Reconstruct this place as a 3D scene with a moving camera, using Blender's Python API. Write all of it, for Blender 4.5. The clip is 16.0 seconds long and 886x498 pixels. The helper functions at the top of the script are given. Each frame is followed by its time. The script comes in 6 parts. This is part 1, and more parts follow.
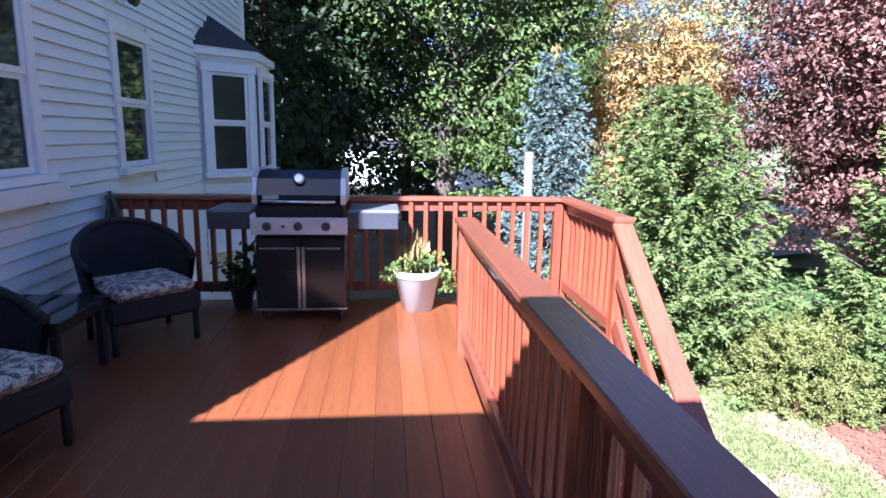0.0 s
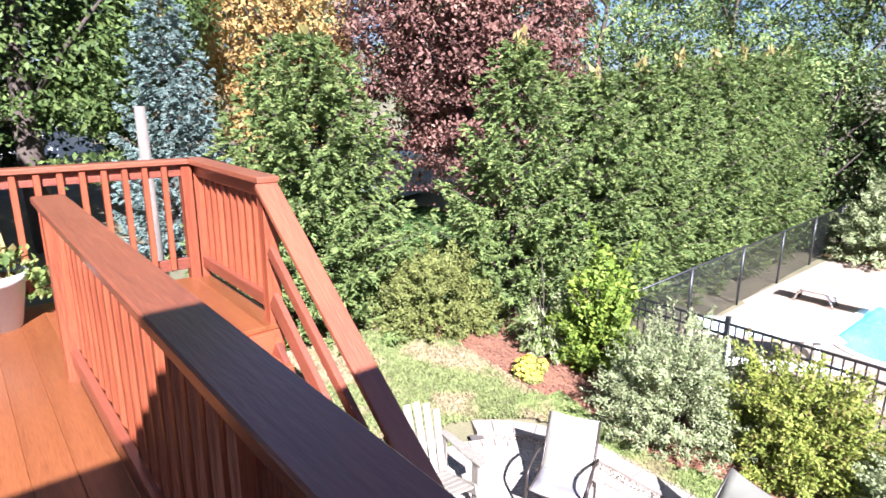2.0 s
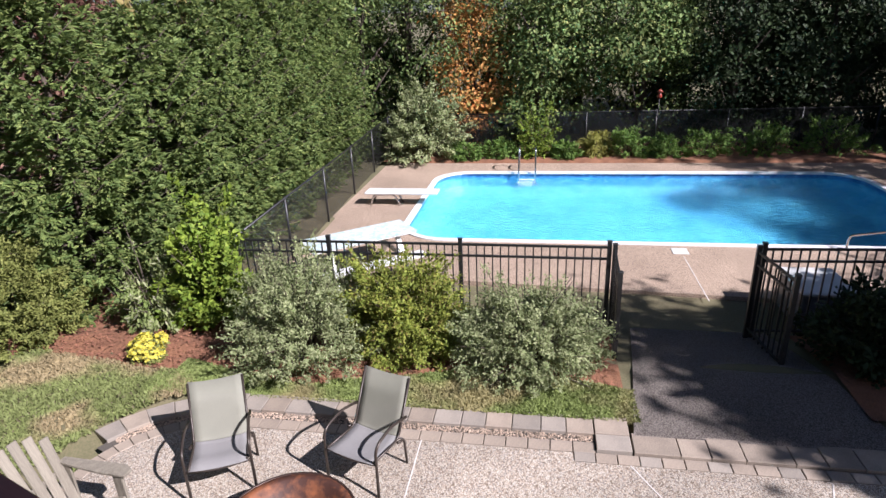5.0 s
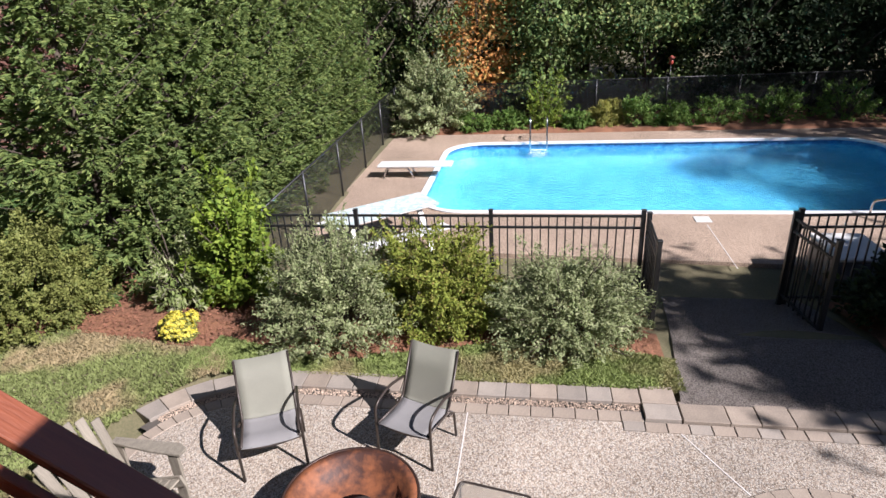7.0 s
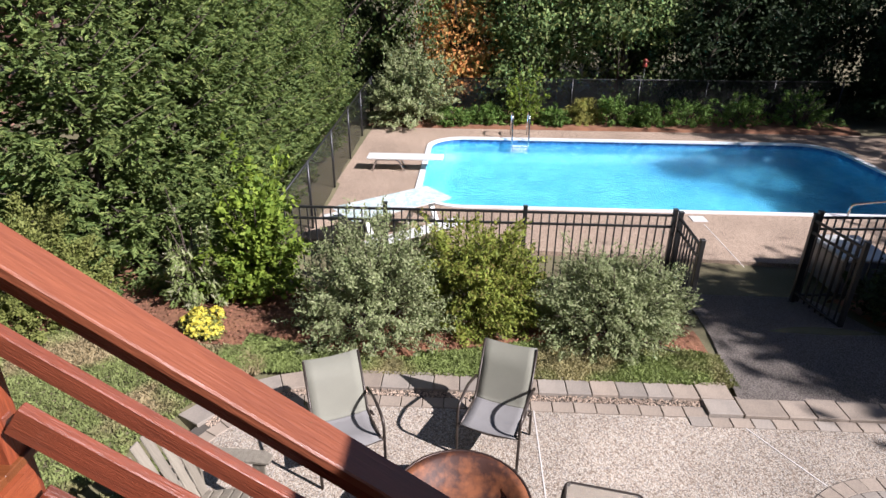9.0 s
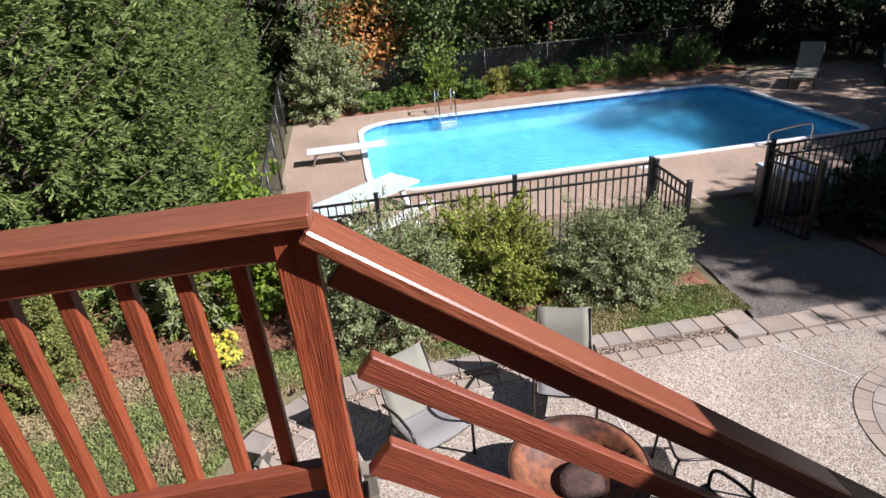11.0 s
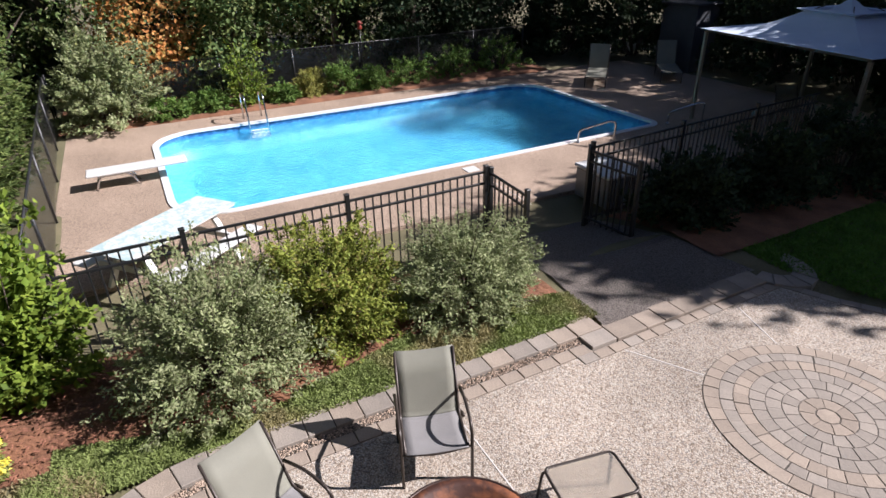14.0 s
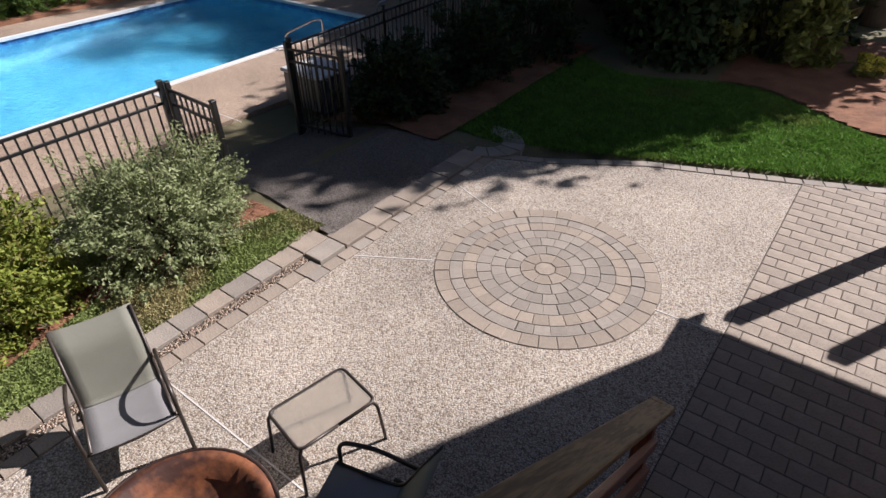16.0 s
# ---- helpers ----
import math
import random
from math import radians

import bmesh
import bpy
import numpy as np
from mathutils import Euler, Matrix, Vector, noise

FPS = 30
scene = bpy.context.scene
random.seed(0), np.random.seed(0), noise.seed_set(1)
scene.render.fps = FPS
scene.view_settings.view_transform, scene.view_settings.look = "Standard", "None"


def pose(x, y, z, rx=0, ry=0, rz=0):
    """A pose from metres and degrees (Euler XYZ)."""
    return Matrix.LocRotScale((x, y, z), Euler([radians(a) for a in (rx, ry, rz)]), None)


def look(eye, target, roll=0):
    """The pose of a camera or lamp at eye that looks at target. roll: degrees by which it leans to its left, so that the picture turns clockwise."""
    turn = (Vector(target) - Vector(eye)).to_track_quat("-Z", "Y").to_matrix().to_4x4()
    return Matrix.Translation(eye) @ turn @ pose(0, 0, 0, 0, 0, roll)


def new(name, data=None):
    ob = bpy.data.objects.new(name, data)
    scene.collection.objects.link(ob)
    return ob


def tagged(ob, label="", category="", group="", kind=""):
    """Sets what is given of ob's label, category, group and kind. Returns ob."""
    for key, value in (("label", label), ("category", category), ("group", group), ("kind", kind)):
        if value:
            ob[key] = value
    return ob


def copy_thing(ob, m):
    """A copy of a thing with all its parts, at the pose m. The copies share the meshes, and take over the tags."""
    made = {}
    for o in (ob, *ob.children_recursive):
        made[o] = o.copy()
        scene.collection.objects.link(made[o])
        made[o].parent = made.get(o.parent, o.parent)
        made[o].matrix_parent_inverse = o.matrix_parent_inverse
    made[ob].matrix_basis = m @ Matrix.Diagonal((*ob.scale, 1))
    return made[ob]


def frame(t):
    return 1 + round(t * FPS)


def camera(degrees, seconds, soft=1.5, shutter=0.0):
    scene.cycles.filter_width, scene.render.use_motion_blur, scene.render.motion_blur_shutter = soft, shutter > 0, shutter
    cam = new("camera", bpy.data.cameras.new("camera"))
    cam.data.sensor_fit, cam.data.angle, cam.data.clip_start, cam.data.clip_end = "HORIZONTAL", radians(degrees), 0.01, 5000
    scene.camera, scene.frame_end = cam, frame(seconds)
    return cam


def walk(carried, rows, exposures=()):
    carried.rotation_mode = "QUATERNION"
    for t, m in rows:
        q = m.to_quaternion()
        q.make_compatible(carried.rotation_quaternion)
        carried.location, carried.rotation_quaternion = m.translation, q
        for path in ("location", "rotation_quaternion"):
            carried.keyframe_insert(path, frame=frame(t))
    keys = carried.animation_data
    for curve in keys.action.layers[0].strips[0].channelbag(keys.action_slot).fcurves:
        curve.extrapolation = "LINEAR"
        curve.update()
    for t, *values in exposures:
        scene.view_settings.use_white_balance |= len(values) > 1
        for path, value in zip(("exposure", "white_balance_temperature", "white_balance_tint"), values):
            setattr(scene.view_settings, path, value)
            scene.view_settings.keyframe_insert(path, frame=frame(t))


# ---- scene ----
cam = camera(74.0, 16.0, shutter=0.1)
METRES, EYE, TILT, LEAN, TURN = 6.0, 1.46, 0.0, 0.0, -5.7
ROWS = [
    (0.0, 0.0, 0.0, 0.0, 0.2, -10.9, -1.03),
    (0.5, 0.007, 0.0249, -0.0012, -6.91, -12.31, -0.92),
    (1.0, 0.0167, 0.0529, -0.0036, -14.64, -13.29, -1.02),
    (1.5, 0.0218, 0.0736, -0.0063, -23.78, -13.8, -0.99),
    (2.0, 0.0211, 0.0886, -0.0085, -34.42, -14.65, -0.49),
    (2.5, 0.021, 0.0967, -0.0097, -45.29, -15.41, -0.06),
    (3.0, 0.0227, 0.0997, -0.0097, -55.82, -15.72, 0.09),
    (3.5, 0.0296, 0.1028, -0.0071, -64.54, -16.56, 0.49),
    (4.0, 0.0334, 0.1052, -0.0054, -70.33, -18.51, 1.15),
    (6.5, 0.026, 0.1528, -0.0079, -76.37, -22.63, 2.75),
    (7.0, 0.0265, 0.1905, -0.0109, -75.94, -24.01, 3.01),
    (7.5, 0.0204, 0.2398, -0.011, -76.39, -25.11, 2.42),
    (8.0, 0.021, 0.298, -0.0154, -77.96, -24.89, 1.01),
    (8.5, 0.0157, 0.3523, -0.0144, -79.41, -24.92, 0.29),
    (9.0, 0.0052, 0.4132, -0.0115, -81.59, -24.77, -0.43),
    (11.5, 0.0183, 0.663, -0.0102, -97.24, -26.58, 5.44),
    (12.0, 0.0455, 0.685, -0.0102, -99.62, -25.52, 6.1),
    (12.5, 0.0771, 0.6908, -0.011, -102.63, -25.28, 5.75),
    (13.0, 0.1033, 0.6801, -0.0127, -105.26, -25.35, 4.88),
    (13.5, 0.1293, 0.6587, -0.0131, -107.62, -27.23, 3.48),
    (14.0, 0.146, 0.6273, -0.0154, -112.04, -27.92, 1.26),
    (14.5, 0.1491, 0.5919, -0.0201, -117.87, -28.31, 0.18),
    (15.0, 0.1545, 0.5622, -0.0393, -125.16, -30.59, -1.02),
    (15.5, 0.1621, 0.5315, -0.0638, -131.85, -34.17, -0.07),
    (16.0, 0.1627, 0.4981, -0.091, -137.26, -35.92, 0.91),
]
walk(cam, [(t, pose(0, 0, EYE, TILT, LEAN, TURN) @ pose(METRES * x, METRES * y, METRES * z, 90 + pitch, roll, yaw)) for t, x, y, z, yaw, pitch, roll in ROWS],
     exposures=[(0.0, 2.6, 5000, 26), (1.5, 2.45, 5350, 24), (2.5, 2.15, 5650, 22), (3.5, 1.6, 5850, 20), (4.2, 1.2, 5800, 22), (6.5, 1.0, 5950, 19), (9.0, 1.0, 5950, 19), (13.0, 1.0, 5950, 19), (16.0, 0.75, 6100, 18)])

# ---- sun, sky ----
SUN_EL, SUN_DX, SUN_DY = 39.0, 0.46, 0.888          # elevation; the way the light travels over the ground
sky = bpy.data.worlds.new("sky")
scene.world = sky
sky.use_nodes = True
sn = sky.node_tree.nodes
tex = sn.new("ShaderNodeTexSky")
tex.sky_type, tex.sun_disc = "NISHITA", False
tex.sun_elevation, tex.sun_rotation = radians(SUN_EL), radians(207.4)
sn["Background"].inputs[1].default_value = 0.032
tex.ozone_density = 3.0
sky.node_tree.links.new(tex.outputs[0], sn["Background"].inputs[0])
lamp = bpy.data.lights.new("sun", "SUN")
lamp.energy, lamp.angle, lamp.color = 5.0, radians(0.53), (1.0, 0.95, 0.87)
c_el = math.cos(radians(SUN_EL))
new("sun", lamp).matrix_world = look((0, 0, 30), (SUN_DX * c_el * 20, SUN_DY * c_el * 20, 30 - 20 * math.sin(radians(SUN_EL))))


# ---- materials ----
def mat(name, base, second=None, scale=6.0, rough=0.6, bump=0.2, fine=60.0, stretch=(1, 1, 1), metal=0.0, vary=0.0, island=False, space="Object", coat=0.0, amount=0.5, spec=0.5):
    """Two-scale noise between two colours, fine relief, and a brightness that varies from piece to piece."""
    m = bpy.data.materials.new(name)
    m.use_nodes = True
    nt, N, L = m.node_tree, m.node_tree.nodes, m.node_tree.links
    b = N["Principled BSDF"]
    b.inputs["Roughness"].default_value, b.inputs["Metallic"].default_value = rough, metal
    b.inputs["Coat Weight"].default_value = coat
    b.inputs["Specular IOR Level"].default_value = spec
    second = second or tuple(c * 0.7 for c in base)
    co, mp = N.new("ShaderNodeTexCoord"), N.new("ShaderNodeMapping")
    mp.inputs["Scale"].default_value = stretch
    L.new(co.outputs[space], mp.inputs[0])
    n1, n2 = N.new("ShaderNodeTexNoise"), N.new("ShaderNodeTexNoise")
    n1.inputs["Scale"].default_value, n2.inputs["Scale"].default_value = scale, fine
    n1.inputs["Detail"].default_value, n2.inputs["Detail"].default_value = 4, 3
    for n in (n1, n2):
        L.new(mp.outputs[0], n.inputs["Vector"])
    add = N.new("ShaderNodeMath")
    add.operation = "MULTIPLY_ADD"
    add.inputs[1].default_value, add.inputs[2].default_value = 0.45, 0.0
    L.new(n2.outputs[0], add.inputs[0])
    add2 = N.new("ShaderNodeMath")
    add2.operation = "MULTIPLY_ADD"
    add2.inputs[1].default_value = 0.55
    L.new(n1.outputs[0], add2.inputs[0])
    L.new(add.outputs[0], add2.inputs[2])
    ramp = N.new("ShaderNodeValToRGB")
    ramp.color_ramp.elements[0].position, ramp.color_ramp.elements[1].position = 0.5 - amount * 0.3, 0.5 + amount * 0.3
    ramp.color_ramp.elements[0].color, ramp.color_ramp.elements[1].color = (*second, 1), (*base, 1)
    L.new(add2.outputs[0], ramp.inputs[0])
    out = ramp.outputs[0]
    if vary:
        src = N.new("ShaderNodeNewGeometry").outputs["Random Per Island"] if island else N.new("ShaderNodeObjectInfo").outputs["Random"]
        mr, hsv = N.new("ShaderNodeMapRange"), N.new("ShaderNodeHueSaturation")
        mr.inputs["To Min"].default_value, mr.inputs["To Max"].default_value = 1 - vary, 1 + vary
        L.new(src, mr.inputs[0])
        L.new(mr.outputs[0], hsv.inputs["Value"])
        L.new(out, hsv.inputs["Color"])
        out = hsv.outputs[0]
    L.new(out, b.inputs["Base Color"])
    if bump:
        bp = N.new("ShaderNodeBump")
        bp.inputs["Strength"].default_value, bp.inputs["Distance"].default_value = bump, 0.01
        L.new(n2.outputs[0], bp.inputs["Height"])
        L.new(bp.outputs[0], b.inputs["Normal"])
    return m


def leaf_mat(name, a, b_, vary=0.35, third=None, rough=0.6, through_light=0.3, patch=1.6):
    """Leaf: each leaf its own tone between two or three colours; a little light passes through."""
    m = bpy.data.materials.new(name)
    m.use_nodes = True
    N, L = m.node_tree.nodes, m.node_tree.links
    b = N["Principled BSDF"]
    b.inputs["Roughness"].default_value = rough
    b.inputs["Specular IOR Level"].default_value = 0.2
    g, ramp = N.new("ShaderNodeNewGeometry"), N.new("ShaderNodeValToRGB")
    ramp.color_ramp.elements[0].color, ramp.color_ramp.elements[1].color = (*a, 1), (*b_, 1)
    if third:
        ramp.color_ramp.elements[1].position = 0.75
        e = ramp.color_ramp.elements.new(1.0)
        e.color = (*third, 1)
    L.new(g.outputs["Random Per Island"], ramp.inputs[0])
    co, n = N.new("ShaderNodeTexCoord"), N.new("ShaderNodeTexNoise")
    n.inputs["Scale"].default_value = patch
    L.new(co.outputs["Object"], n.inputs["Vector"])
    mr, hsv = N.new("ShaderNodeMapRange"), N.new("ShaderNodeHueSaturation")
    mr.inputs["From Min"].default_value, mr.inputs["From Max"].default_value = 0.3, 0.7
    mr.inputs["To Min"].default_value, mr.inputs["To Max"].default_value = 1 - vary, 1 + vary
    L.new(n.outputs[0], mr.inputs[0])
    L.new(mr.outputs[0], hsv.inputs["Value"])
    L.new(ramp.outputs[0], hsv.inputs["Color"])
    L.new(hsv.outputs[0], b.inputs["Base Color"])
    tr, mx = N.new("ShaderNodeBsdfTranslucent"), N.new("ShaderNodeMixShader")
    L.new(hsv.outputs[0], tr.inputs[0])
    mx.inputs[0].default_value = through_light
    L.new(b.outputs[0], mx.inputs[1])
    L.new(tr.outputs[0], mx.inputs[2])
    L.new(mx.outputs[0], N["Material Output"].inputs[0])
    return m


STAIN = mat("red_stained_wood", (0.22, 0.058, 0.028), (0.12, 0.032, 0.017), 3, 0.42, 0.4, 40, (6, 0.35, 6), vary=0.16, coat=0.55)
STAIN.node_tree.nodes["Principled BSDF"].inputs["Coat Roughness"].default_value = 0.22
CAPWOOD = mat("weathered_stained_cap", (0.26, 0.080, 0.036), (0.165, 0.049, 0.024), 1.6, 0.45, 0.5, 18, (4, 0.5, 4), vary=0.08, coat=0.7, amount=0.6)
CAPWOOD.node_tree.nodes["Principled BSDF"].inputs["Coat Roughness"].default_value = 0.28
CAPWOOD.node_tree.nodes["Principled BSDF"].inputs["Coat IOR"].default_value = 1.6
STAIN_X = mat("red_stained_wood_crosswise", (0.33, 0.085, 0.032), (0.20, 0.048, 0.02), 3, 0.42, 0.35, 40, (0.35, 6, 6), vary=0.16)
STAIN_Z = mat("red_stained_wood_upright", (0.28, 0.066, 0.025), (0.13, 0.03, 0.013), 2.4, 0.45, 0.5, 26, (7, 7, 0.35), vary=0.14, amount=0.35)
DECKING = mat("red_stained_decking", (0.225, 0.075, 0.024), (0.13, 0.039, 0.013), 2, 0.32, 0.22, 40, (5, 0.3, 5), vary=0.14)
SIDING = mat("pale_siding_paint", (0.80, 0.82, 0.82), (0.75, 0.77, 0.77), 1.5, 0.55, 0.08, 50, (1, 0.3, 3), vary=0.03)
WHITE = mat("white_paint", (0.84, 0.84, 0.83), (0.77, 0.77, 0.76), 4, 0.45, 0.06, 40)
SHINGLE = mat("dark_shingle", (0.05, 0.05, 0.055), (0.03, 0.03, 0.035), 8, 0.85, 0.5, 90)


def aggregate(name, tones, size, mottling):
    """Washed concrete: each pebble its own tone, rounded relief, broad faint stains."""
    m = bpy.data.materials.new(name)
    m.use_nodes = True
    N, L = m.node_tree.nodes, m.node_tree.links
    b = N["Principled BSDF"]
    b.inputs["Roughness"].default_value, b.inputs["Specular IOR Level"].default_value = 0.75, 0.3
    co, v, ramp, n = N.new("ShaderNodeTexCoord"), N.new("ShaderNodeTexVoronoi"), N.new("ShaderNodeValToRGB"), N.new("ShaderNodeTexNoise")
    v.inputs["Scale"].default_value, n.inputs["Scale"].default_value, n.inputs["Detail"].default_value = 1 / size, 0.7, 5
    sep = N.new("ShaderNodeSeparateColor")
    L.new(co.outputs["Object"], v.inputs["Vector"])
    L.new(co.outputs["Object"], n.inputs["Vector"])
    L.new(v.outputs["Color"], sep.inputs[0])
    L.new(sep.outputs[0], ramp.inputs[0])
    el = ramp.color_ramp.elements
    el[0].color, el[1].color = (*tones[0], 1), (*tones[-1], 1)
    for k, t in enumerate(tones[1:-1]):
        el.new((k + 1) / (len(tones) - 1)).color = (*t, 1)
    mr, mr2, mul = N.new("ShaderNodeMapRange"), N.new("ShaderNodeMapRange"), N.new("ShaderNodeMath")
    mr.inputs["From Min"].default_value, mr.inputs["From Max"].default_value = 0.3, 0.7
    mr.inputs["To Min"].default_value, mr.inputs["To Max"].default_value = 1 - mottling, 1 + mottling
    mr2.inputs["From Min"].default_value, mr2.inputs["From Max"].default_value = 0.35, 0.75
    mr2.inputs["To Min"].default_value, mr2.inputs["To Max"].default_value = 1.0, 0.45
    mul.operation = "MULTIPLY"
    L.new(n.outputs[0], mr.inputs[0])
    L.new(v.outputs["Distance"], mr2.inputs[0])
    L.new(mr.outputs[0], mul.inputs[0])
    L.new(mr2.outputs[0], mul.inputs[1])
    hsv, bp = N.new("ShaderNodeHueSaturation"), N.new("ShaderNodeBump")
    L.new(mul.outputs[0], hsv.inputs["Value"])
    L.new(ramp.outputs[0], hsv.inputs["Color"])
    L.new(hsv.outputs[0], b.inputs["Base Color"])
    bp.inputs["Strength"].default_value, bp.inputs["Distance"].default_value = 0.7, 0.006
    bp.invert = True
    L.new(v.outputs["Distance"], bp.inputs["Height"])
    L.new(bp.outputs[0], b.inputs["Normal"])
    return m


AGGREGATE = aggregate("exposed_aggregate", ((0.20, 0.15, 0.11), (0.40, 0.32, 0.25), (0.48, 0.40, 0.32), (0.56, 0.50, 0.42), (0.32, 0.28, 0.25)), 0.0125, 0.2)
POOLDECK = aggregate("pool_deck_aggregate", ((0.30, 0.22, 0.16), (0.46, 0.34, 0.25), (0.52, 0.40, 0.30), (0.42, 0.31, 0.24)), 0.012, 0.15)
PATHCON = aggregate("path_aggregate", ((0.24, 0.20, 0.17), (0.36, 0.31, 0.27), (0.43, 0.37, 0.33), (0.33, 0.285, 0.255)), 0.012, 0.15)
PAVER = mat("tumbled_paver", (0.34, 0.275, 0.215), (0.24, 0.195, 0.155), 5, 0.8, 0.4, 70, vary=0.12)
PAVER_GREY = mat("grey_paver", (0.31, 0.265, 0.22), (0.225, 0.195, 0.165), 5, 0.8, 0.4, 70, vary=0.14)
JOINT = mat("joint_sand", (0.10, 0.085, 0.07), None, 8, 0.95, 0.4, 90)
PEBBLE = mat("pebble", (0.42, 0.32, 0.24), (0.25, 0.18, 0.13), 9, 0.75, 0.2, 60, vary=0.4, island=True)
SOIL = mat("lawn_soil", (0.18, 0.15, 0.085), (0.10, 0.095, 0.045), 0.9, 0.95, 0.6, 40)
MULCH = mat("bark_mulch", (0.27, 0.125, 0.064), (0.13, 0.056, 0.03), 3, 0.95, 0.9, 55)
IRON = mat("black_powder_coat", (0.012, 0.012, 0.013), (0.02, 0.02, 0.02), 8, 0.4, 0.05, 80)
BRUSHED = mat("brushed_steel", (0.62, 0.64, 0.67), (0.54, 0.56, 0.6), 6, 0.45, 0.05, 80, (0.3, 6, 6), metal=0.6)
STEEL = mat("polished_steel", (0.65, 0.66, 0.68), (0.55, 0.56, 0.58), 6, 0.18, 0.03, 80, metal=1.0)
BRONZE = mat("bronze_tube", (0.055, 0.042, 0.034), (0.04, 0.03, 0.025), 8, 0.4, 0.05, 60, metal=0.3)
SLING = mat("beige_mesh_sling", (0.25, 0.245, 0.195), (0.205, 0.20, 0.16), 3, 0.75, 0.25, 220)
SLING.node_tree.nodes["Principled BSDF"].inputs["Alpha"].default_value = 0.84
SEATMESH = mat("grey_mesh_seat", (0.25, 0.24, 0.235), (0.21, 0.20, 0.195), 3, 0.75, 0.25, 220)
SEATMESH.node_tree.nodes["Principled BSDF"].inputs["Alpha"].default_value = 0.88
BARK = mat("bark", (0.10, 0.075, 0.055), (0.05, 0.038, 0.03), 4, 0.95, 0.8, 25, (1, 1, 0.3))
# Liner mottle paints the water's bright and dark ripples into the colour.
LINER = mat("ripple_mottled_liner", (0.13, 0.45, 0.60), (0.025, 0.22, 0.40), 6.0, 0.4, 0.05, 15, amount=0.18)
WATERLINE = mat("blue_waterline_print", (0.07, 0.24, 0.48), (0.02, 0.10, 0.28), 9, 0.4, 0.05, 30, amount=0.2)
COPING = mat("white_pool_coping", (0.75, 0.76, 0.76), (0.66, 0.67, 0.68), 4, 0.4, 0.05, 50)
PLASTIC = mat("white_plastic", (0.64, 0.64, 0.62), (0.56, 0.56, 0.54), 5, 0.4, 0.05, 60)
CANVAS = mat("pale_blue_grey_canvas", (0.60, 0.68, 0.80), (0.52, 0.60, 0.73), 2, 0.7, 0.15, 120)


# ---- mesh helpers ----
def mesh_of(bm, name="mesh"):
    me = bpy.data.meshes.new(name)
    bm.to_mesh(me)
    bm.free()
    return me


def put(name, me, material, parent=None, m=None, label=""):
    """Links one mesh object, under a thing or part, at the pose m relative to the world's axes of its parent."""
    if material and not me.materials:
        me.materials.append(material)
    ob = new(name, me)
    if parent:
        ob.parent = parent
    if m is not None:
        ob.matrix_basis = m
    if label:
        tagged(ob, label)
    return ob


def part(name, bm, material, parent, label="", m=None):
    return put(name, mesh_of(bm, name), material, parent, m, label)


def thing(name, label, category, m=None, group="", kind=""):
    ob = new(name)
    ob.empty_display_size = 0.1
    if m is not None:
        ob.matrix_basis = m
    return tagged(ob, label, category, group, kind)


def add_box(bm, x0, y0, z0, x1, y1, z1, bevel=0.0, m=None):
    r = bmesh.ops.create_cube(bm, size=1.0)
    vs = r["verts"]
    for v in vs:
        v.co = Vector(((x0 + x1) / 2 + v.co.x * (x1 - x0), (y0 + y1) / 2 + v.co.y * (y1 - y0), (z0 + z1) / 2 + v.co.z * (z1 - z0)))
    if bevel:
        es = list({e for v in vs for e in v.link_edges})
        r = bmesh.ops.bevel(bm, geom=es, offset=bevel, segments=1, affect="EDGES", profile=0.5)
        vs = list({v for f in r["faces"] for v in f.verts} | {v for v in vs if v.is_valid})
    if m is not None:
        for v in vs:
            v.co = m @ v.co
    return bm


def box(x0, y0, z0, x1, y1, z1, bevel=0.0, m=None):
    return add_box(bmesh.new(), x0, y0, z0, x1, y1, z1, bevel, m)


def centred(sx, sy, sz, bevel=0.0):
    return mesh_of(box(-sx / 2, -sy / 2, -sz / 2, sx / 2, sy / 2, sz / 2, bevel))


def beam(name, a, b, wide, deep, material, parent, bevel=0.004, label="", up=(0, 0, 1)):
    """A straight board from a to b; wide lies level across it, deep stands in the up direction."""
    a, b = Vector(a), Vector(b)
    d = (b - a).normalized()
    side = d.cross(Vector(up)).normalized()
    top = side.cross(d)
    m = Matrix((side, d, top)).transposed().to_4x4()
    m.translation = (a + b) / 2
    return put(name, centred(wide, (b - a).length, deep, bevel), material, parent, m, label)


def add_tube(bm, pts, r, sides=8, closed=False):
    pts = [Vector(p) for p in pts]
    n, rings = len(pts), []
    ref = None
    for i, p in enumerate(pts):
        a = pts[i - 1] if (i or closed) else p
        c = pts[(i + 1) % n] if (i < n - 1 or closed) else p
        d = (c - a).normalized()
        if ref is None:
            ref = d.orthogonal().normalized()
        ref = (ref - d * ref.dot(d)).normalized()
        o = d.cross(ref)
        rr = r[i] if isinstance(r, (list, tuple)) else r
        rings.append([bm.verts.new(p + (ref * math.cos(6.28318 * k / sides) + o * math.sin(6.28318 * k / sides)) * rr) for k in range(sides)])
    for i in range(n if closed else n - 1):
        A, B = rings[i], rings[(i + 1) % n]
        for k in range(sides):
            bm.faces.new((A[k], A[(k + 1) % sides], B[(k + 1) % sides], B[k])).smooth = True
    if not closed:
        bm.faces.new(rings[0][::-1])
        bm.faces.new(rings[-1])
    return bm


def tube(pts, r, sides=8, closed=False):
    return add_tube(bmesh.new(), pts, r, sides, closed)


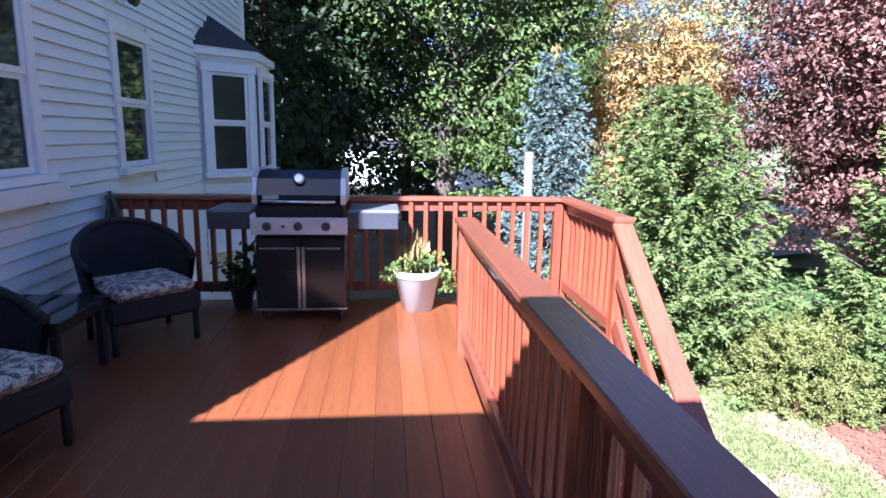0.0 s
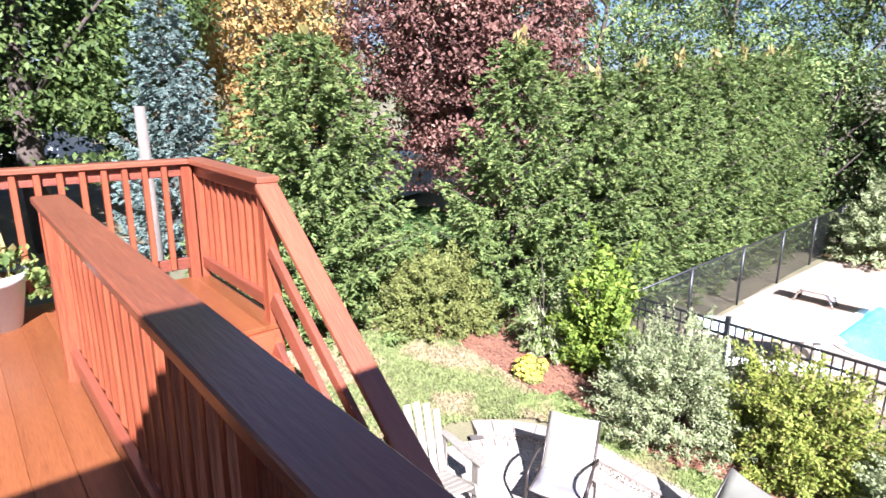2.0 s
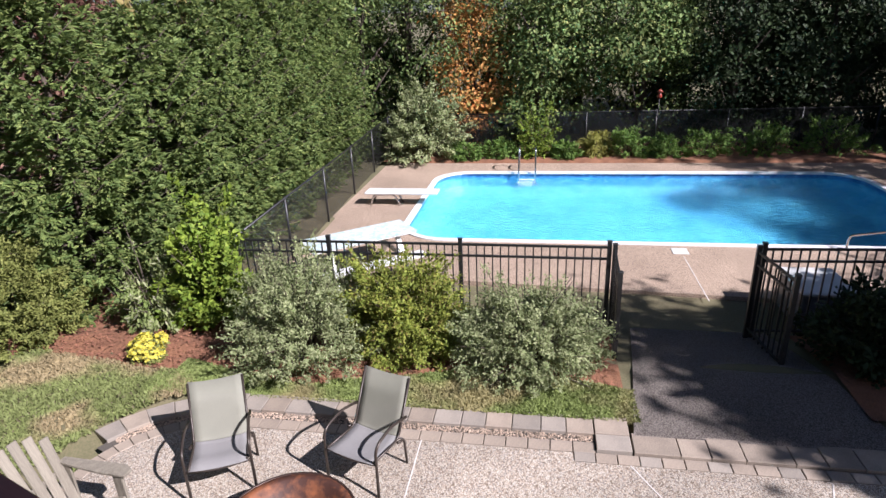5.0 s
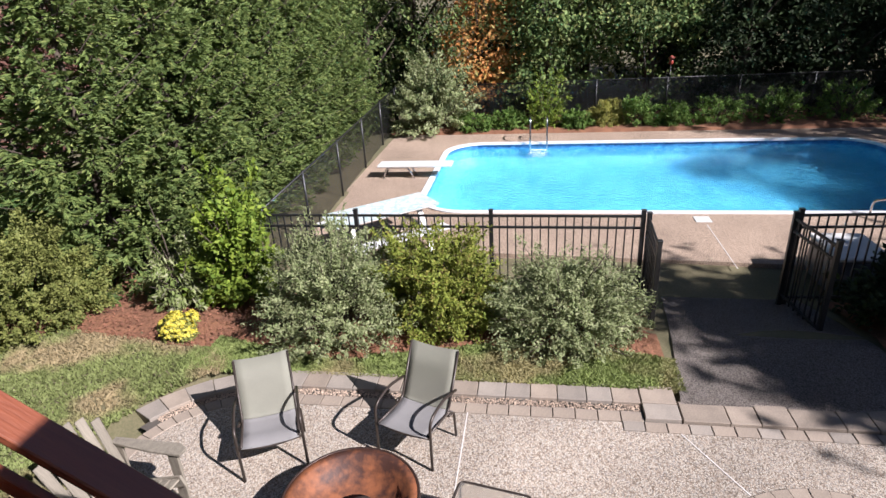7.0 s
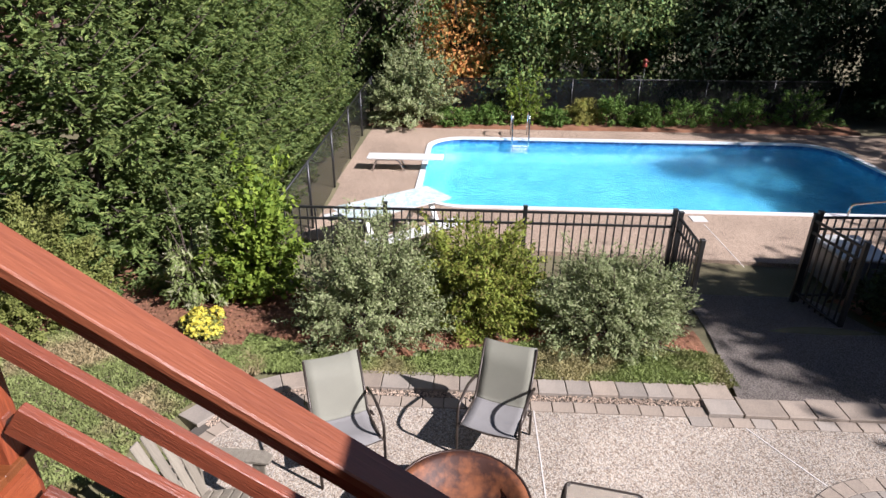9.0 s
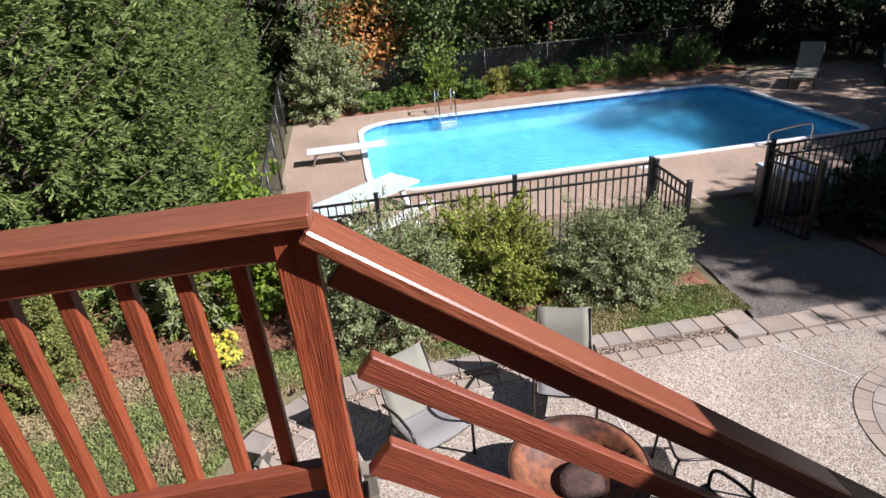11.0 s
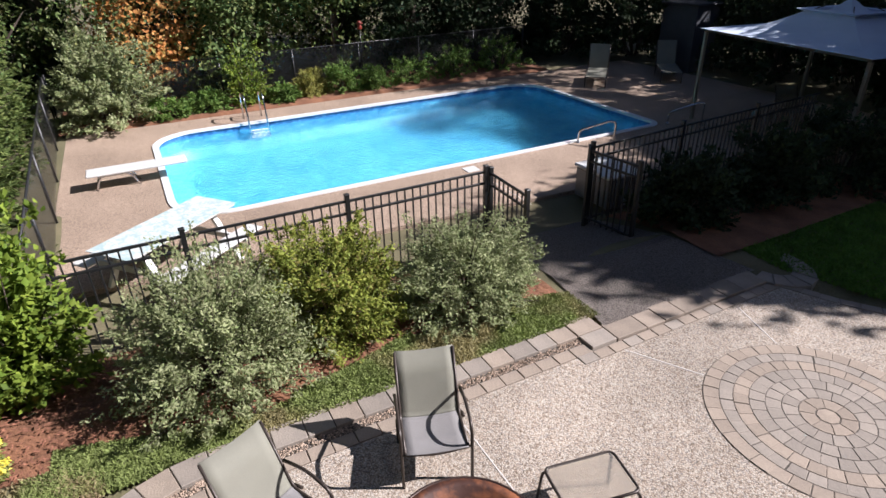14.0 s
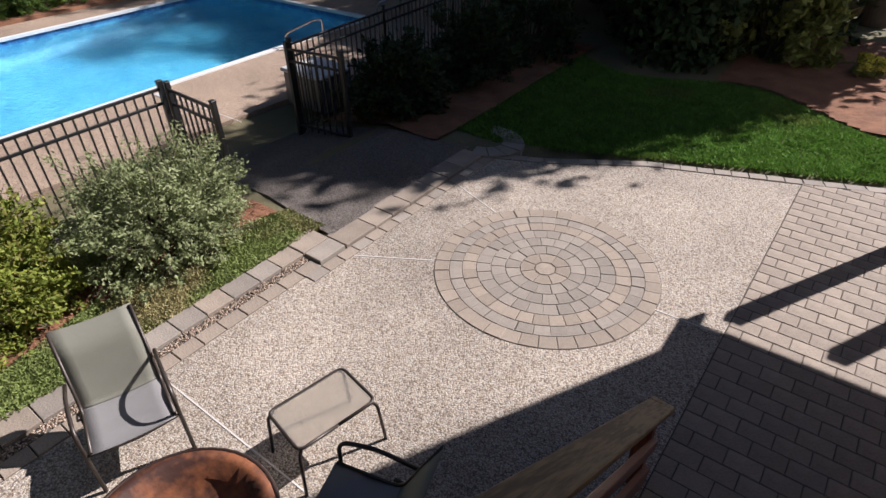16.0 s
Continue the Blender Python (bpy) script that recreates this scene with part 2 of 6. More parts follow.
def rounded(pts, r, steps=5):
    """The line through pts with its corners rounded."""
    pts = [Vector(p) for p in pts]
    out = [pts[0]]
    for i in range(1, len(pts) - 1):
        a, b, c = pts[i - 1], pts[i], pts[i + 1]
        u, v = (a - b), (c - b)
        k = min(r, u.length * 0.45, v.length * 0.45)
        p, q = b + u.normalized() * k, b + v.normalized() * k
        out += [p.lerp(b, s / steps).lerp(b.lerp(q, s / steps), s / steps) for s in range(steps + 1)]
    return out + [pts[-1]]


def lathe(profile, sides=24):
    bm = bmesh.new()
    rings = [[bm.verts.new((r * math.cos(6.28318 * k / sides), r * math.sin(6.28318 * k / sides), z)) for k in range(sides)] for r, z in profile]
    for A, B in zip(rings, rings[1:]):
        for k in range(sides):
            bm.faces.new((A[k], A[(k + 1) % sides], B[(k + 1) % sides], B[k])).smooth = True
    bm.faces.new(rings[0][::-1])
    bm.faces.new(rings[-1])
    return bm


def prism(outline, z0, z1, bevel=0.0):
    bm = bmesh.new()
    lo, hi = [bm.verts.new((x, y, z0)) for x, y in outline], [bm.verts.new((x, y, z1)) for x, y in outline]
    n = len(outline)
    bm.faces.new(hi)
    bm.faces.new(lo[::-1])
    for i in range(n):
        bm.faces.new((lo[i], lo[(i + 1) % n], hi[(i + 1) % n], hi[i]))
    bmesh.ops.recalc_face_normals(bm, faces=bm.faces)
    if bevel:
        bmesh.ops.bevel(bm, geom=[e for e in bm.edges if all(abs(v.co.z - z1) < 1e-6 for v in e.verts)], offset=bevel, segments=1, affect="EDGES")
    return bm


rng = np.random.default_rng(7)


def quads(pos, along, across, name):
    """One mesh of many small leaves: a pointed blade of two triangles folded on its midrib for each place."""
    n = len(pos)
    v = np.empty((n, 4, 3), np.float32)
    nrm = np.cross(along, across)
    nrm /= np.linalg.norm(nrm, axis=1, keepdims=True) + 1e-9
    wid = np.linalg.norm(across, axis=1, keepdims=True)
    v[:, 0] = pos - along
    v[:, 1] = pos + across - along * 0.1 + nrm * wid * 0.35
    v[:, 2] = pos + along
    v[:, 3] = pos - across - along * 0.1 + nrm * wid * 0.35
    me = bpy.data.meshes.new(name)
    me.vertices.add(n * 4)
    me.vertices.foreach_set("co", v.ravel())
    tri = np.array([0, 1, 2, 0, 2, 3], np.int32)
    idx = (np.arange(n, dtype=np.int32)[:, None] * 4 + tri).ravel()
    me.loops.add(n * 6)
    me.loops.foreach_set("vertex_index", idx)
    me.polygons.add(n * 2)
    me.polygons.foreach_set("loop_start", np.arange(0, n * 6, 3, dtype=np.int32))
    me.update(calc_edges=True)
    return me


def unit(n):
    v = rng.normal(size=(n, 3))
    return v / np.linalg.norm(v, axis=1, keepdims=True)


def clump_leaves(centres, normals, per, spread, size, slim=0.55, flat=0.45, droop=0.3, name="crown"):
    """Leaves gathered in sprays round the centres, facing roughly outwards."""
    n = len(centres)
    c = np.repeat(centres, per, 0)
    o = np.repeat(normals, per, 0)
    off = rng.normal(size=(n * per, 3))
    off -= o * (off * o).sum(1, keepdims=True) * (1 - flat)
    sp = np.repeat(spread * rng.uniform(0.6, 1.3, (n, 1)), per, 0)
    p = c + off * sp * np.array([1.15, 1.15, 0.55])
    nrm = o * 0.7 + unit(n * per) * 0.7 + np.array([0, 0, 0.75])
    nrm /= np.linalg.norm(nrm, axis=1, keepdims=True)
    a = np.cross(nrm, unit(n * per))
    a /= np.linalg.norm(a, axis=1, keepdims=True) + 1e-9
    a[:, 2] -= droop
    b = np.cross(nrm, a)
    s = size * rng.uniform(0.6, 1.25, (n * per, 1))
    return quads(p, a * s, b * s * slim, name)


def crown_points(n, rx, ry, rz, inner=0.55, lump=0.28, seed=0.0):
    """Places and outward directions in the outer part of a lumpy crown."""
    k = int(max(7, min(34, n / 20)))
    c = unit(k) * rng.uniform(0.45, 0.84, (k, 1))
    lr = rng.uniform(0.26, 0.46, (k, 1)) * (1 + lump)
    i = rng.integers(0, k, n)
    u = unit(n) + c[i] * 0.6
    u /= np.linalg.norm(u, axis=1, keepdims=True)
    q = c[i] + u * lr[i] * rng.uniform(inner, 1.0, (n, 1)) ** 0.6
    d = u + c[i] * 0.5
    return q * np.array([rx, ry, rz]), d / np.linalg.norm(d, axis=1, keepdims=True)


def broad_tree(name, label, m, height, crown_r, crown_z, crown_h, leaf, n, per, size, seed=0.0, spread=0.32, trunk_r=0.18, group="", lump=0.28, inner=0.55):
    """Deciduous tree: tapered trunk with limbs, crown of leaf sprays."""
    t = thing(name, label, "tree", m, group)
    bm = bmesh.new()
    lean = [(0.12 * math.sin(seed + k), 0.12 * math.cos(seed * 2 + k), height * 0.72 * k / 6) for k in range(7)]
    lean[0] = (0, 0, -0.3)
    add_tube(bm, lean, [trunk_r * (1.25 - 0.16 * k) for k in range(7)], 9)
    for k in range(11):
        a, z = k * 2.4 + seed, crown_z - crown_h * 0.35 + crown_h * 0.75 * k / 11
        e = (math.cos(a) * crown_r * 0.75, math.sin(a) * crown_r * 0.75, z + crown_h * 0.16)
        part("limb", tube([(0, 0, z - crown_h * 0.1), (e[0] * 0.4, e[1] * 0.4, z + crown_h * 0.02), e], [trunk_r * 0.4, trunk_r * 0.25, trunk_r * 0.06], 6), BARK, t)
    part("trunk", bm, BARK, t)
    p, d = crown_points(n, crown_r, crown_r, crown_h / 2, inner, lump, seed)
    p[:, 2] += crown_z
    put("crown", clump_leaves(p, d, per, spread, size), leaf, t)
    return t


LEAF_TIP = leaf_mat("young_shoots", (0.22, 0.20, 0.06), (0.32, 0.25, 0.10), 0.2)


def spruce(name, label, m, height, radius, leaf, seed=0, whorls=25, group="", full=0.0):
    """Conifer: trunk, whorls of boughs that sag and lift at the tip, and hanging branchlets like brushes of needles."""
    r = np.random.default_rng(seed + 100)
    t = thing(name, label, "conifer", m, group)
    bm = bmesh.new()
    add_tube(bm, [(0, 0, -0.2), (0, 0, height * 0.5), (0, 0, height * 0.97)], [0.09, 0.06, 0.012], 7)
    start, axis_, length = [], [], []
    for w in range(whorls):
        f = (w + r.uniform(0.1, 0.9)) / whorls
        z = 0.10 + f * (height - 0.25)
        prof = (1 - f) ** (0.80 - 0.30 * full) * radius
        nb = int(12 - 4 * f + 2 * full)
        for k in range(nb):
            a = 6.283 * (k + r.uniform(0, 0.8)) / nb + w * 1.1
            ln = prof * r.uniform(0.66, 1.12) * (1 + 0.34 * noise.noise(Vector((math.cos(a) * 1.6, math.sin(a) * 1.6, z * 1.3 + seed)))) + 0.16
            u = np.array([math.cos(a), math.sin(a), 0.0])
            s = np.array([-u[1], u[0], 0.0])
            rise = -0.42 + 0.85 * f
            steps = max(4, int(ln / 0.105))
            tips = [np.array([0, 0, z]) + u * ln * q + np.array([0, 0, ln * (rise * q + 0.36 * q * q * q)]) for q in np.linspace(0, 1, steps)]
            if k % 2 == 0:
                add_tube(bm, [tuple(tips[0]), tuple(tips[steps // 2]), tuple(tips[-1])], [0.018, 0.011, 0.004], 4)
            for i in range(int(steps * 0.34), steps):
                q = i / steps
                for sg in (-1, 1):
                    start.append(tips[i])
                    axis_.append(u * r.uniform(0.45, 0.95) + s * sg * r.uniform(0.45, 0.95) * (1.1 - 0.6 * q) + np.array([0, 0, r.uniform(-0.75, -0.05) + 0.3 * q]))
                    length.append((0.13 + 0.20 * ln * (1.05 - q)) * r.uniform(0.7, 1.2))
            start.append(tips[-1])
            axis_.append(u + np.array([0, 0, 0.5]))
            length.append(r.uniform(0.12, 0.2))
    part("trunk", bm, BARK, t)
    start, axis_, length = np.array(start), np.array(axis_), np.array(length)[:, None]
    axis_ /= np.linalg.norm(axis_, axis=1, keepdims=True)
    forks, n = 6, len(start)
    g = np.tile((np.arange(forks) + 0.6) / forks, n)[:, None]
    A, ln = np.repeat(axis_, forks, 0), np.repeat(length, forks, 0)
    P = np.repeat(start, forks, 0) + A * ln * g
    P[:, 2:] -= 0.25 * ln * g * g
    flat = np.cross(A, np.array([0, 0, 1.0]))
    flat /= np.linalg.norm(flat, axis=1, keepdims=True) + 1e-9
    turn = np.tile(np.where(np.arange(forks) % 2, 1.0, -1.0), n)[:, None] * (1.05 - 0.8 * g)
    B = A + flat * turn * r.uniform(0.5, 1.1, (len(P), 1)) + r.normal(size=P.shape) * 0.18 + np.array([0, 0, 0.12])
    B /= np.linalg.norm(B, axis=1, keepdims=True)
    half = (0.042 + 0.036 * (1 - g)) * r.uniform(0.75, 1.3, (len(P), 1))
    P = P + B * half * 0.8
    C = np.cross(B, r.normal(size=P.shape))
    C /= np.linalg.norm(C, axis=1, keepdims=True) + 1e-9
    D = np.cross(B, C)
    thick = 0.0205 * r.uniform(0.8, 1.2, (len(P), 1))
    put("crown", quads(np.concatenate([P, P]), np.concatenate([B * half, B * half]), np.concatenate([C * thick, D * thick]), "needles"), leaf, t)
    n = 60
    lead = np.column_stack([r.normal(size=n) * 0.05, r.normal(size=n) * 0.05, height - 0.55 + r.uniform(0, 0.75, n)])
    up = np.column_stack([r.normal(size=n) * 0.45, r.normal(size=n) * 0.45, np.ones(n)]) * 0.09
    put("leading_shoot", quads(lead, up, np.cross(up, r.normal(size=(n, 3))) * 0.2, "shoot"), LEAF_TIP, t)
    return t


def shrub(name, label, m, rx, ry, rz, leaf, n, per, size, seed=0.0, spread=0.1, group="", slim=0.5, lump=0.22, inner=0.6, stems=26, weep=0.0):
    """Loose shrub: arching branches from the crown's base, each with twigs whose leaves thin out towards the tip."""
    r = np.random.default_rng(int(seed * 17) + 900)
    t = thing(name, label, "shrub", m, group)
    nb = max(60, n // 3)
    az = r.uniform(0, 6.283, nb)
    up = r.uniform(0.02, 1.0, nb)
    out = np.sqrt(1 - up ** 2) ** 0.75
    sway = np.array([noise.noise(Vector((math.cos(a) * 1.7, math.sin(a) * 1.7, e * 2.2 + seed))) for a, e in zip(az, up)])
    reach = r.uniform(0.80, 1.06, nb) * (1 + 1.1 * lump * sway) + (r.uniform(size=nb) > 0.9) * r.uniform(0.05, 0.22, nb)
    end = np.column_stack([np.cos(az) * out * rx, np.sin(az) * out * ry, up * rz * 1.95]) * reach[:, None]
    end[:, 2] = np.maximum(end[:, 2], 0.05)
    mid = end * np.array([0.42, 0.42, 0.62])
    bm = bmesh.new()
    for k in range(min(stems, nb)):
        add_tube(bm, [(mid[k][0] * 0.12, mid[k][1] * 0.12, -0.05), tuple(mid[k]), tuple(end[k])], [0.016, 0.010, 0.003], 5)
    part("branch_work", bm, BARK, t)
    total = n * per
    i = r.integers(0, nb, total)
    q = r.uniform(0.0, 1.0, total) ** 0.62
    q = (inner * 0.8 + (1 - inner * 0.8) * q)[:, None]
    base = mid * 0.1
    p = base[i] * (1 - q) ** 2 + 2 * mid[i] * q * (1 - q) + end[i] * q * q
    d = 2 * (mid[i] - base[i]) * (1 - q) + 2 * (end[i] - mid[i]) * q
    d /= np.linalg.norm(d, axis=1, keepdims=True) + 1e-9
    twig = (i * 7 + (q[:, 0] * 6).astype(int)) % 997
    away = r.normal(size=(997, 3))
    p = p + (away[twig] * 0.8 + r.normal(size=p.shape) * 0.6) * spread * (1.1 - 0.5 * q)
    p[:, 2] = np.abs(p[:, 2] - weep * rz * np.clip(q[:, 0] - 0.5, 0, 1)) + 0.01
    a = d * 0.6 + away[twig] * 0.3 + r.normal(size=p.shape) * 0.55 - np.array([0, 0, 0.15 + weep])
    a /= np.linalg.norm(a, axis=1, keepdims=True)
    face = np.array([0, 0, 0.9]) + d * 0.4 + r.normal(size=p.shape) * 0.55
    b = np.cross(a, face)
    b /= np.linalg.norm(b, axis=1, keepdims=True) + 1e-9
    s = size * r.uniform(0.55, 1.2, (total, 1))
    put("foliage", quads(p, a * s, b * s * slim, "foliage"), leaf, t)
    return t


# ---- ground ----
PATIO_Z, POOL_Z = -2.47, -2.70
PX0, PX1, PY0, PY1, PR = 11.15, 16.6, -7.3, 3.5, 0.95      # the pool


def in_patio(x, y):
    return x < 5.3 and y < 5.6 - max(0, x - 3.0) ** 2 * 0.16 and y > -4.75 + max(0, x - 0.8) * 0.42


def in_pool_yard(x, y):
    return 7.7 < x < 17.9 and -12.5 < y < 5.2


def ground_z(x, y):
    z = -2.455 - 0.25 * min(1, max(0, (x - 6.4) / 1.4))
    if in_patio(x, y):
        z = -2.60
    elif in_pool_yard(x, y):
        z = -2.78
    far = max(0, math.hypot(x - 6, y) - 24)
    return z + 0.03 * noise.noise(Vector((x * 0.4, y * 0.4, 0))) * (not in_patio(x, y)) + 0.02 * far


def axis(lo, hi, step, far):
    a = list(np.arange(lo, hi + 1e-6, step))
    grow = [step * 2 ** k for k in range(1, 14) if step * 2 ** k < far]
    return [lo - g for g in grow[::-1]] + a + [hi + g for g in grow]


def ground():
    xs, ys = axis(-6, 20, 0.25, 900), axis(-14, 16, 0.25, 900)
    bm = bmesh.new()
    g = [[bm.verts.new((x, y, ground_z(x, y))) for y in ys] for x in xs]
    for i in range(len(xs) - 1):
        for j in range(len(ys) - 1):
            cx, cy = (xs[i] + xs[i + 1]) / 2, (ys[j] + ys[j + 1]) / 2
            if PX0 - 0.1 < cx < PX1 + 0.1 and PY0 - 0.1 < cy < PY1 + 0.1:
                continue
            bm.faces.new((g[i][j], g[i + 1][j], g[i + 1][j + 1], g[i][j + 1])).smooth = True
    return tagged(part("ground", bm, SOIL, None), "lawn soil with thin, partly dry grass", "ground", kind="structure")


ground()


def patio_outline():
    pts = [(-5.0, -4.9), (0.8, -4.6), (1.6, -4.29), (3.2, -3.7), (4.26, -3.07), (4.76, -2.80), (4.76, 0.28), (4.885, 0.28), (4.885, 3.75)]
    pts += [(3.93 + 0.955 * math.cos(a), 3.75 + 1.125 * math.sin(a)) for a in np.linspace(0.15, 1.5, 12)]
    return pts + [(3.3, 4.9), (2.5, 4.95), (-2.3, 5.0), (-5, 5.0)]


patio = tagged(part("patio", prism(patio_outline(), -2.62, PATIO_Z), AGGREGATE, None), "beige exposed aggregate concrete patio slab with pale joints", "patio", kind="structure")


# pool yard: slab with the pool's hole, and the walk that slopes up to the patio
def pool_ring(grow, n=8):
    x0, x1, y0, y1, r = PX0 - grow, PX1 + grow, PY0 - grow, PY1 + grow, PR + grow
    out = []
    tight = max(0.05, 0.3 + grow)                              # the corner by the steps is nearly square
    for cx, cy, a0, r in ((x1 - r, y1 - r, 0, r), (x0 + r, y1 - r, 90, r), (x0 + tight, y0 + tight, 180, tight), (x1 - r, y0 + r, 270, r)):
        out += [(cx + r * math.cos(radians(a0 + 90 * k / n)), cy + r * math.sin(radians(a0 + 90 * k / n))) for k in range(n + 1)]
    return out


def ring_wall(bm, inner, outer, z_in, z_out):
    A, B = [bm.verts.new((x, y, z_in)) for x, y in inner], [bm.verts.new((x, y, z_out)) for x, y in outer]
    n = len(A)
    for i in range(n):
        bm.faces.new((A[i], A[(i + 1) % n], B[(i + 1) % n], B[i]))


def pool_deck():
    bm = bmesh.new()
    hole = pool_ring(0.0)
    xa, xb, ya, yb = 7.75, 17.75, -12.3, 5.36
    outer = []
    cx, cy = (PX0 + PX1) / 2, (PY0 + PY1) / 2
    for x, y in hole:
        dx, dy = x - cx, y - cy
        k = min(((xb if dx > 0 else xa) - cx) / dx if abs(dx) > 1e-6 else 1e9, ((yb if dy > 0 else ya) - cy) / dy if abs(dy) > 1e-6 else 1e9)
        outer.append((cx + dx * k, cy + dy * k))
    ring_wall(bm, hole, outer, POOL_Z, POOL_Z)
    ring_wall(bm, outer, outer, POOL_Z, POOL_Z - 0.12)
    corner = [(xa, ya), (xa, yb), (xb, ya), (xb, yb)]
    for c in corner:
        near = sorted(outer, key=lambda p: (p[0] - c[0]) ** 2 + (p[1] - c[1]) ** 2)
        on_x = [p for p in near if abs(p[0] - c[0]) < 1e-4][:1]
        on_y = [p for p in near if abs(p[1] - c[1]) < 1e-4][:1]
        if on_x and on_y:
            bm.faces.new([bm.verts.new((*p, POOL_Z)) for p in (c, on_x[0], on_y[0])])
    bmesh.ops.recalc_face_normals(bm, faces=bm.faces)
    return bm


tagged(part("pool_deck", pool_deck(), POOLDECK, None), "tan concrete pool deck, part in dappled shade", "paving", kind="structure")
bm = bmesh.new()
lo = [(5.16, -2.438), (6.3, -2.432), (7.0, -2.54), (7.8, -2.69)]
rows_ = [[bm.verts.new((x, y, z)) for y in (-2.75 + 0.15 * (x - 5.25), -0.32 - 0.12 * (x - 5.25))] for x, z in lo]
for a, b in zip(rows_, rows_[1:]):
    bm.faces.new((a[0], b[0], b[1], a[1]))
bmesh.ops.solidify(bm, geom=bm.faces[:], thickness=0.1)
tagged(part("garden_path", bm, PATHCON, None), "shaded concrete path sloping from the patio to the pool gate", "path", kind="structure")

pool = thing("swimming_pool", "rectangular in-ground pool with rounded corners, blue liner and clear water", "swimming pool", kind="structure")
bm = bmesh.new()
floor_ring = pool_ring(-0.5)
ring_wall(bm, pool_ring(-0.002), pool_ring(-0.002), POOL_Z - 0.02, -3.75)
ring_wall(bm, pool_ring(-0.002), floor_ring, -3.75, -4.1)
bm.faces.new([bm.verts.new((x, y, -4.1)) for x, y in floor_ring])
part("liner", bm, LINER, pool, "blue vinyl liner with painted ripple mottling")
bm = bmesh.new()
ring_wall(bm, pool_ring(-0.006), pool_ring(-0.006), POOL_Z - 0.028, POOL_Z - 0.20)
part("waterline_band", bm, WATERLINE, pool, "darker blue printed band at the waterline")
bm = bmesh.new()
ring_wall(bm, pool_ring(-0.04), pool_ring(0.09), POOL_Z + 0.025, POOL_Z + 0.025)
ring_wall(bm, pool_ring(0.09), pool_ring(0.09), POOL_Z + 0.025, POOL_Z - 0.02)
ring_wall(bm, pool_ring(-0.04), pool_ring(-0.04), POOL_Z - 0.03, POOL_Z + 0.025)
part("coping", bm, COPING, pool, "white coping strip")

WATER = bpy.data.materials.new("pool_water")
WATER.use_nodes = True
N_, L_ = WATER.node_tree.nodes, WATER.node_tree.links
b_ = N_["Principled BSDF"]
b_.inputs["Base Color"].default_value = (0.80, 0.96, 1.0, 1)
b_.inputs["Roughness"].default_value, b_.inputs["IOR"].default_value, b_.inputs["Transmission Weight"].default_value = 0.02, 1.33, 1.0
w1, w2, bp_, co_ = N_.new("ShaderNodeTexNoise"), N_.new("ShaderNodeTexNoise"), N_.new("ShaderNodeBump"), N_.new("ShaderNodeTexCoord")
w1.inputs["Scale"].default_value, w1.inputs["Detail"].default_value, w1.inputs["Distortion"].default_value = 5.5, 3, 1.0
L_.new(co_.outputs["Object"], w1.inputs["Vector"])
bp_.inputs["Strength"].default_value, bp_.inputs["Distance"].default_value = 1.0, 0.05
L_.new(w1.outputs[0], bp_.inputs["Height"])
L_.new(bp_.outputs[0], b_.inputs["Normal"])
bm = bmesh.new()
bm.faces.new([bm.verts.new((x, y, -2.82)) for x, y in pool_ring(-0.004)])
water = part("water", bm, WATER, pool, "clear rippled water")
water.visible_shadow = False

# ---- deck, landing and stairs ----
CAP_Z = 0.93
deck = thing("deck", "raised deck of red-brown stained boards", "deck", kind="structure")
BOARD = 0.146
x = 0.53 - BOARD / 2
while x > -2.32:
    put("deck_board", centred(0.146, 9.1, 0.032, 0.003), DECKING, deck, pose(x, 0.65, -0.016))
    x -= BOARD
x = 0.53 + BOARD / 2
while x < 1.66:
    put("landing_board", centred(0.146, 1.35, 0.032, 0.003), DECKING, deck, pose(x, 4.525, -0.016))
    x += BOARD
part("rim_joist", box(0.50, -3.8, -0.26, 0.54, 3.85, -0.033), STAIN, deck)
part("landing_joist", box(0.54, 3.86, -0.26, 1.66, 3.9, -0.033), STAIN_X, deck)
part("landing_rim_joist", box(1.62, 3.9, -0.26, 1.66, 5.2, -0.033), STAIN, deck)
part("far_rim_joist", box(-2.33, 5.2, -0.26, 1.66, 5.24, -0.033), STAIN_X, deck)
for px, py in ((0.31, -3.86), (-0.45, -3.86), (0.45, 0.6), (0.45, 3.6), (1.58, 3.95), (1.58, 5.1), (-2.1, 5.1)):
    part("support_post", box(px - 0.07, py - 0.07, -2.62, px + 0.07, py + 0.07, -0.26), STAIN_Z, deck)


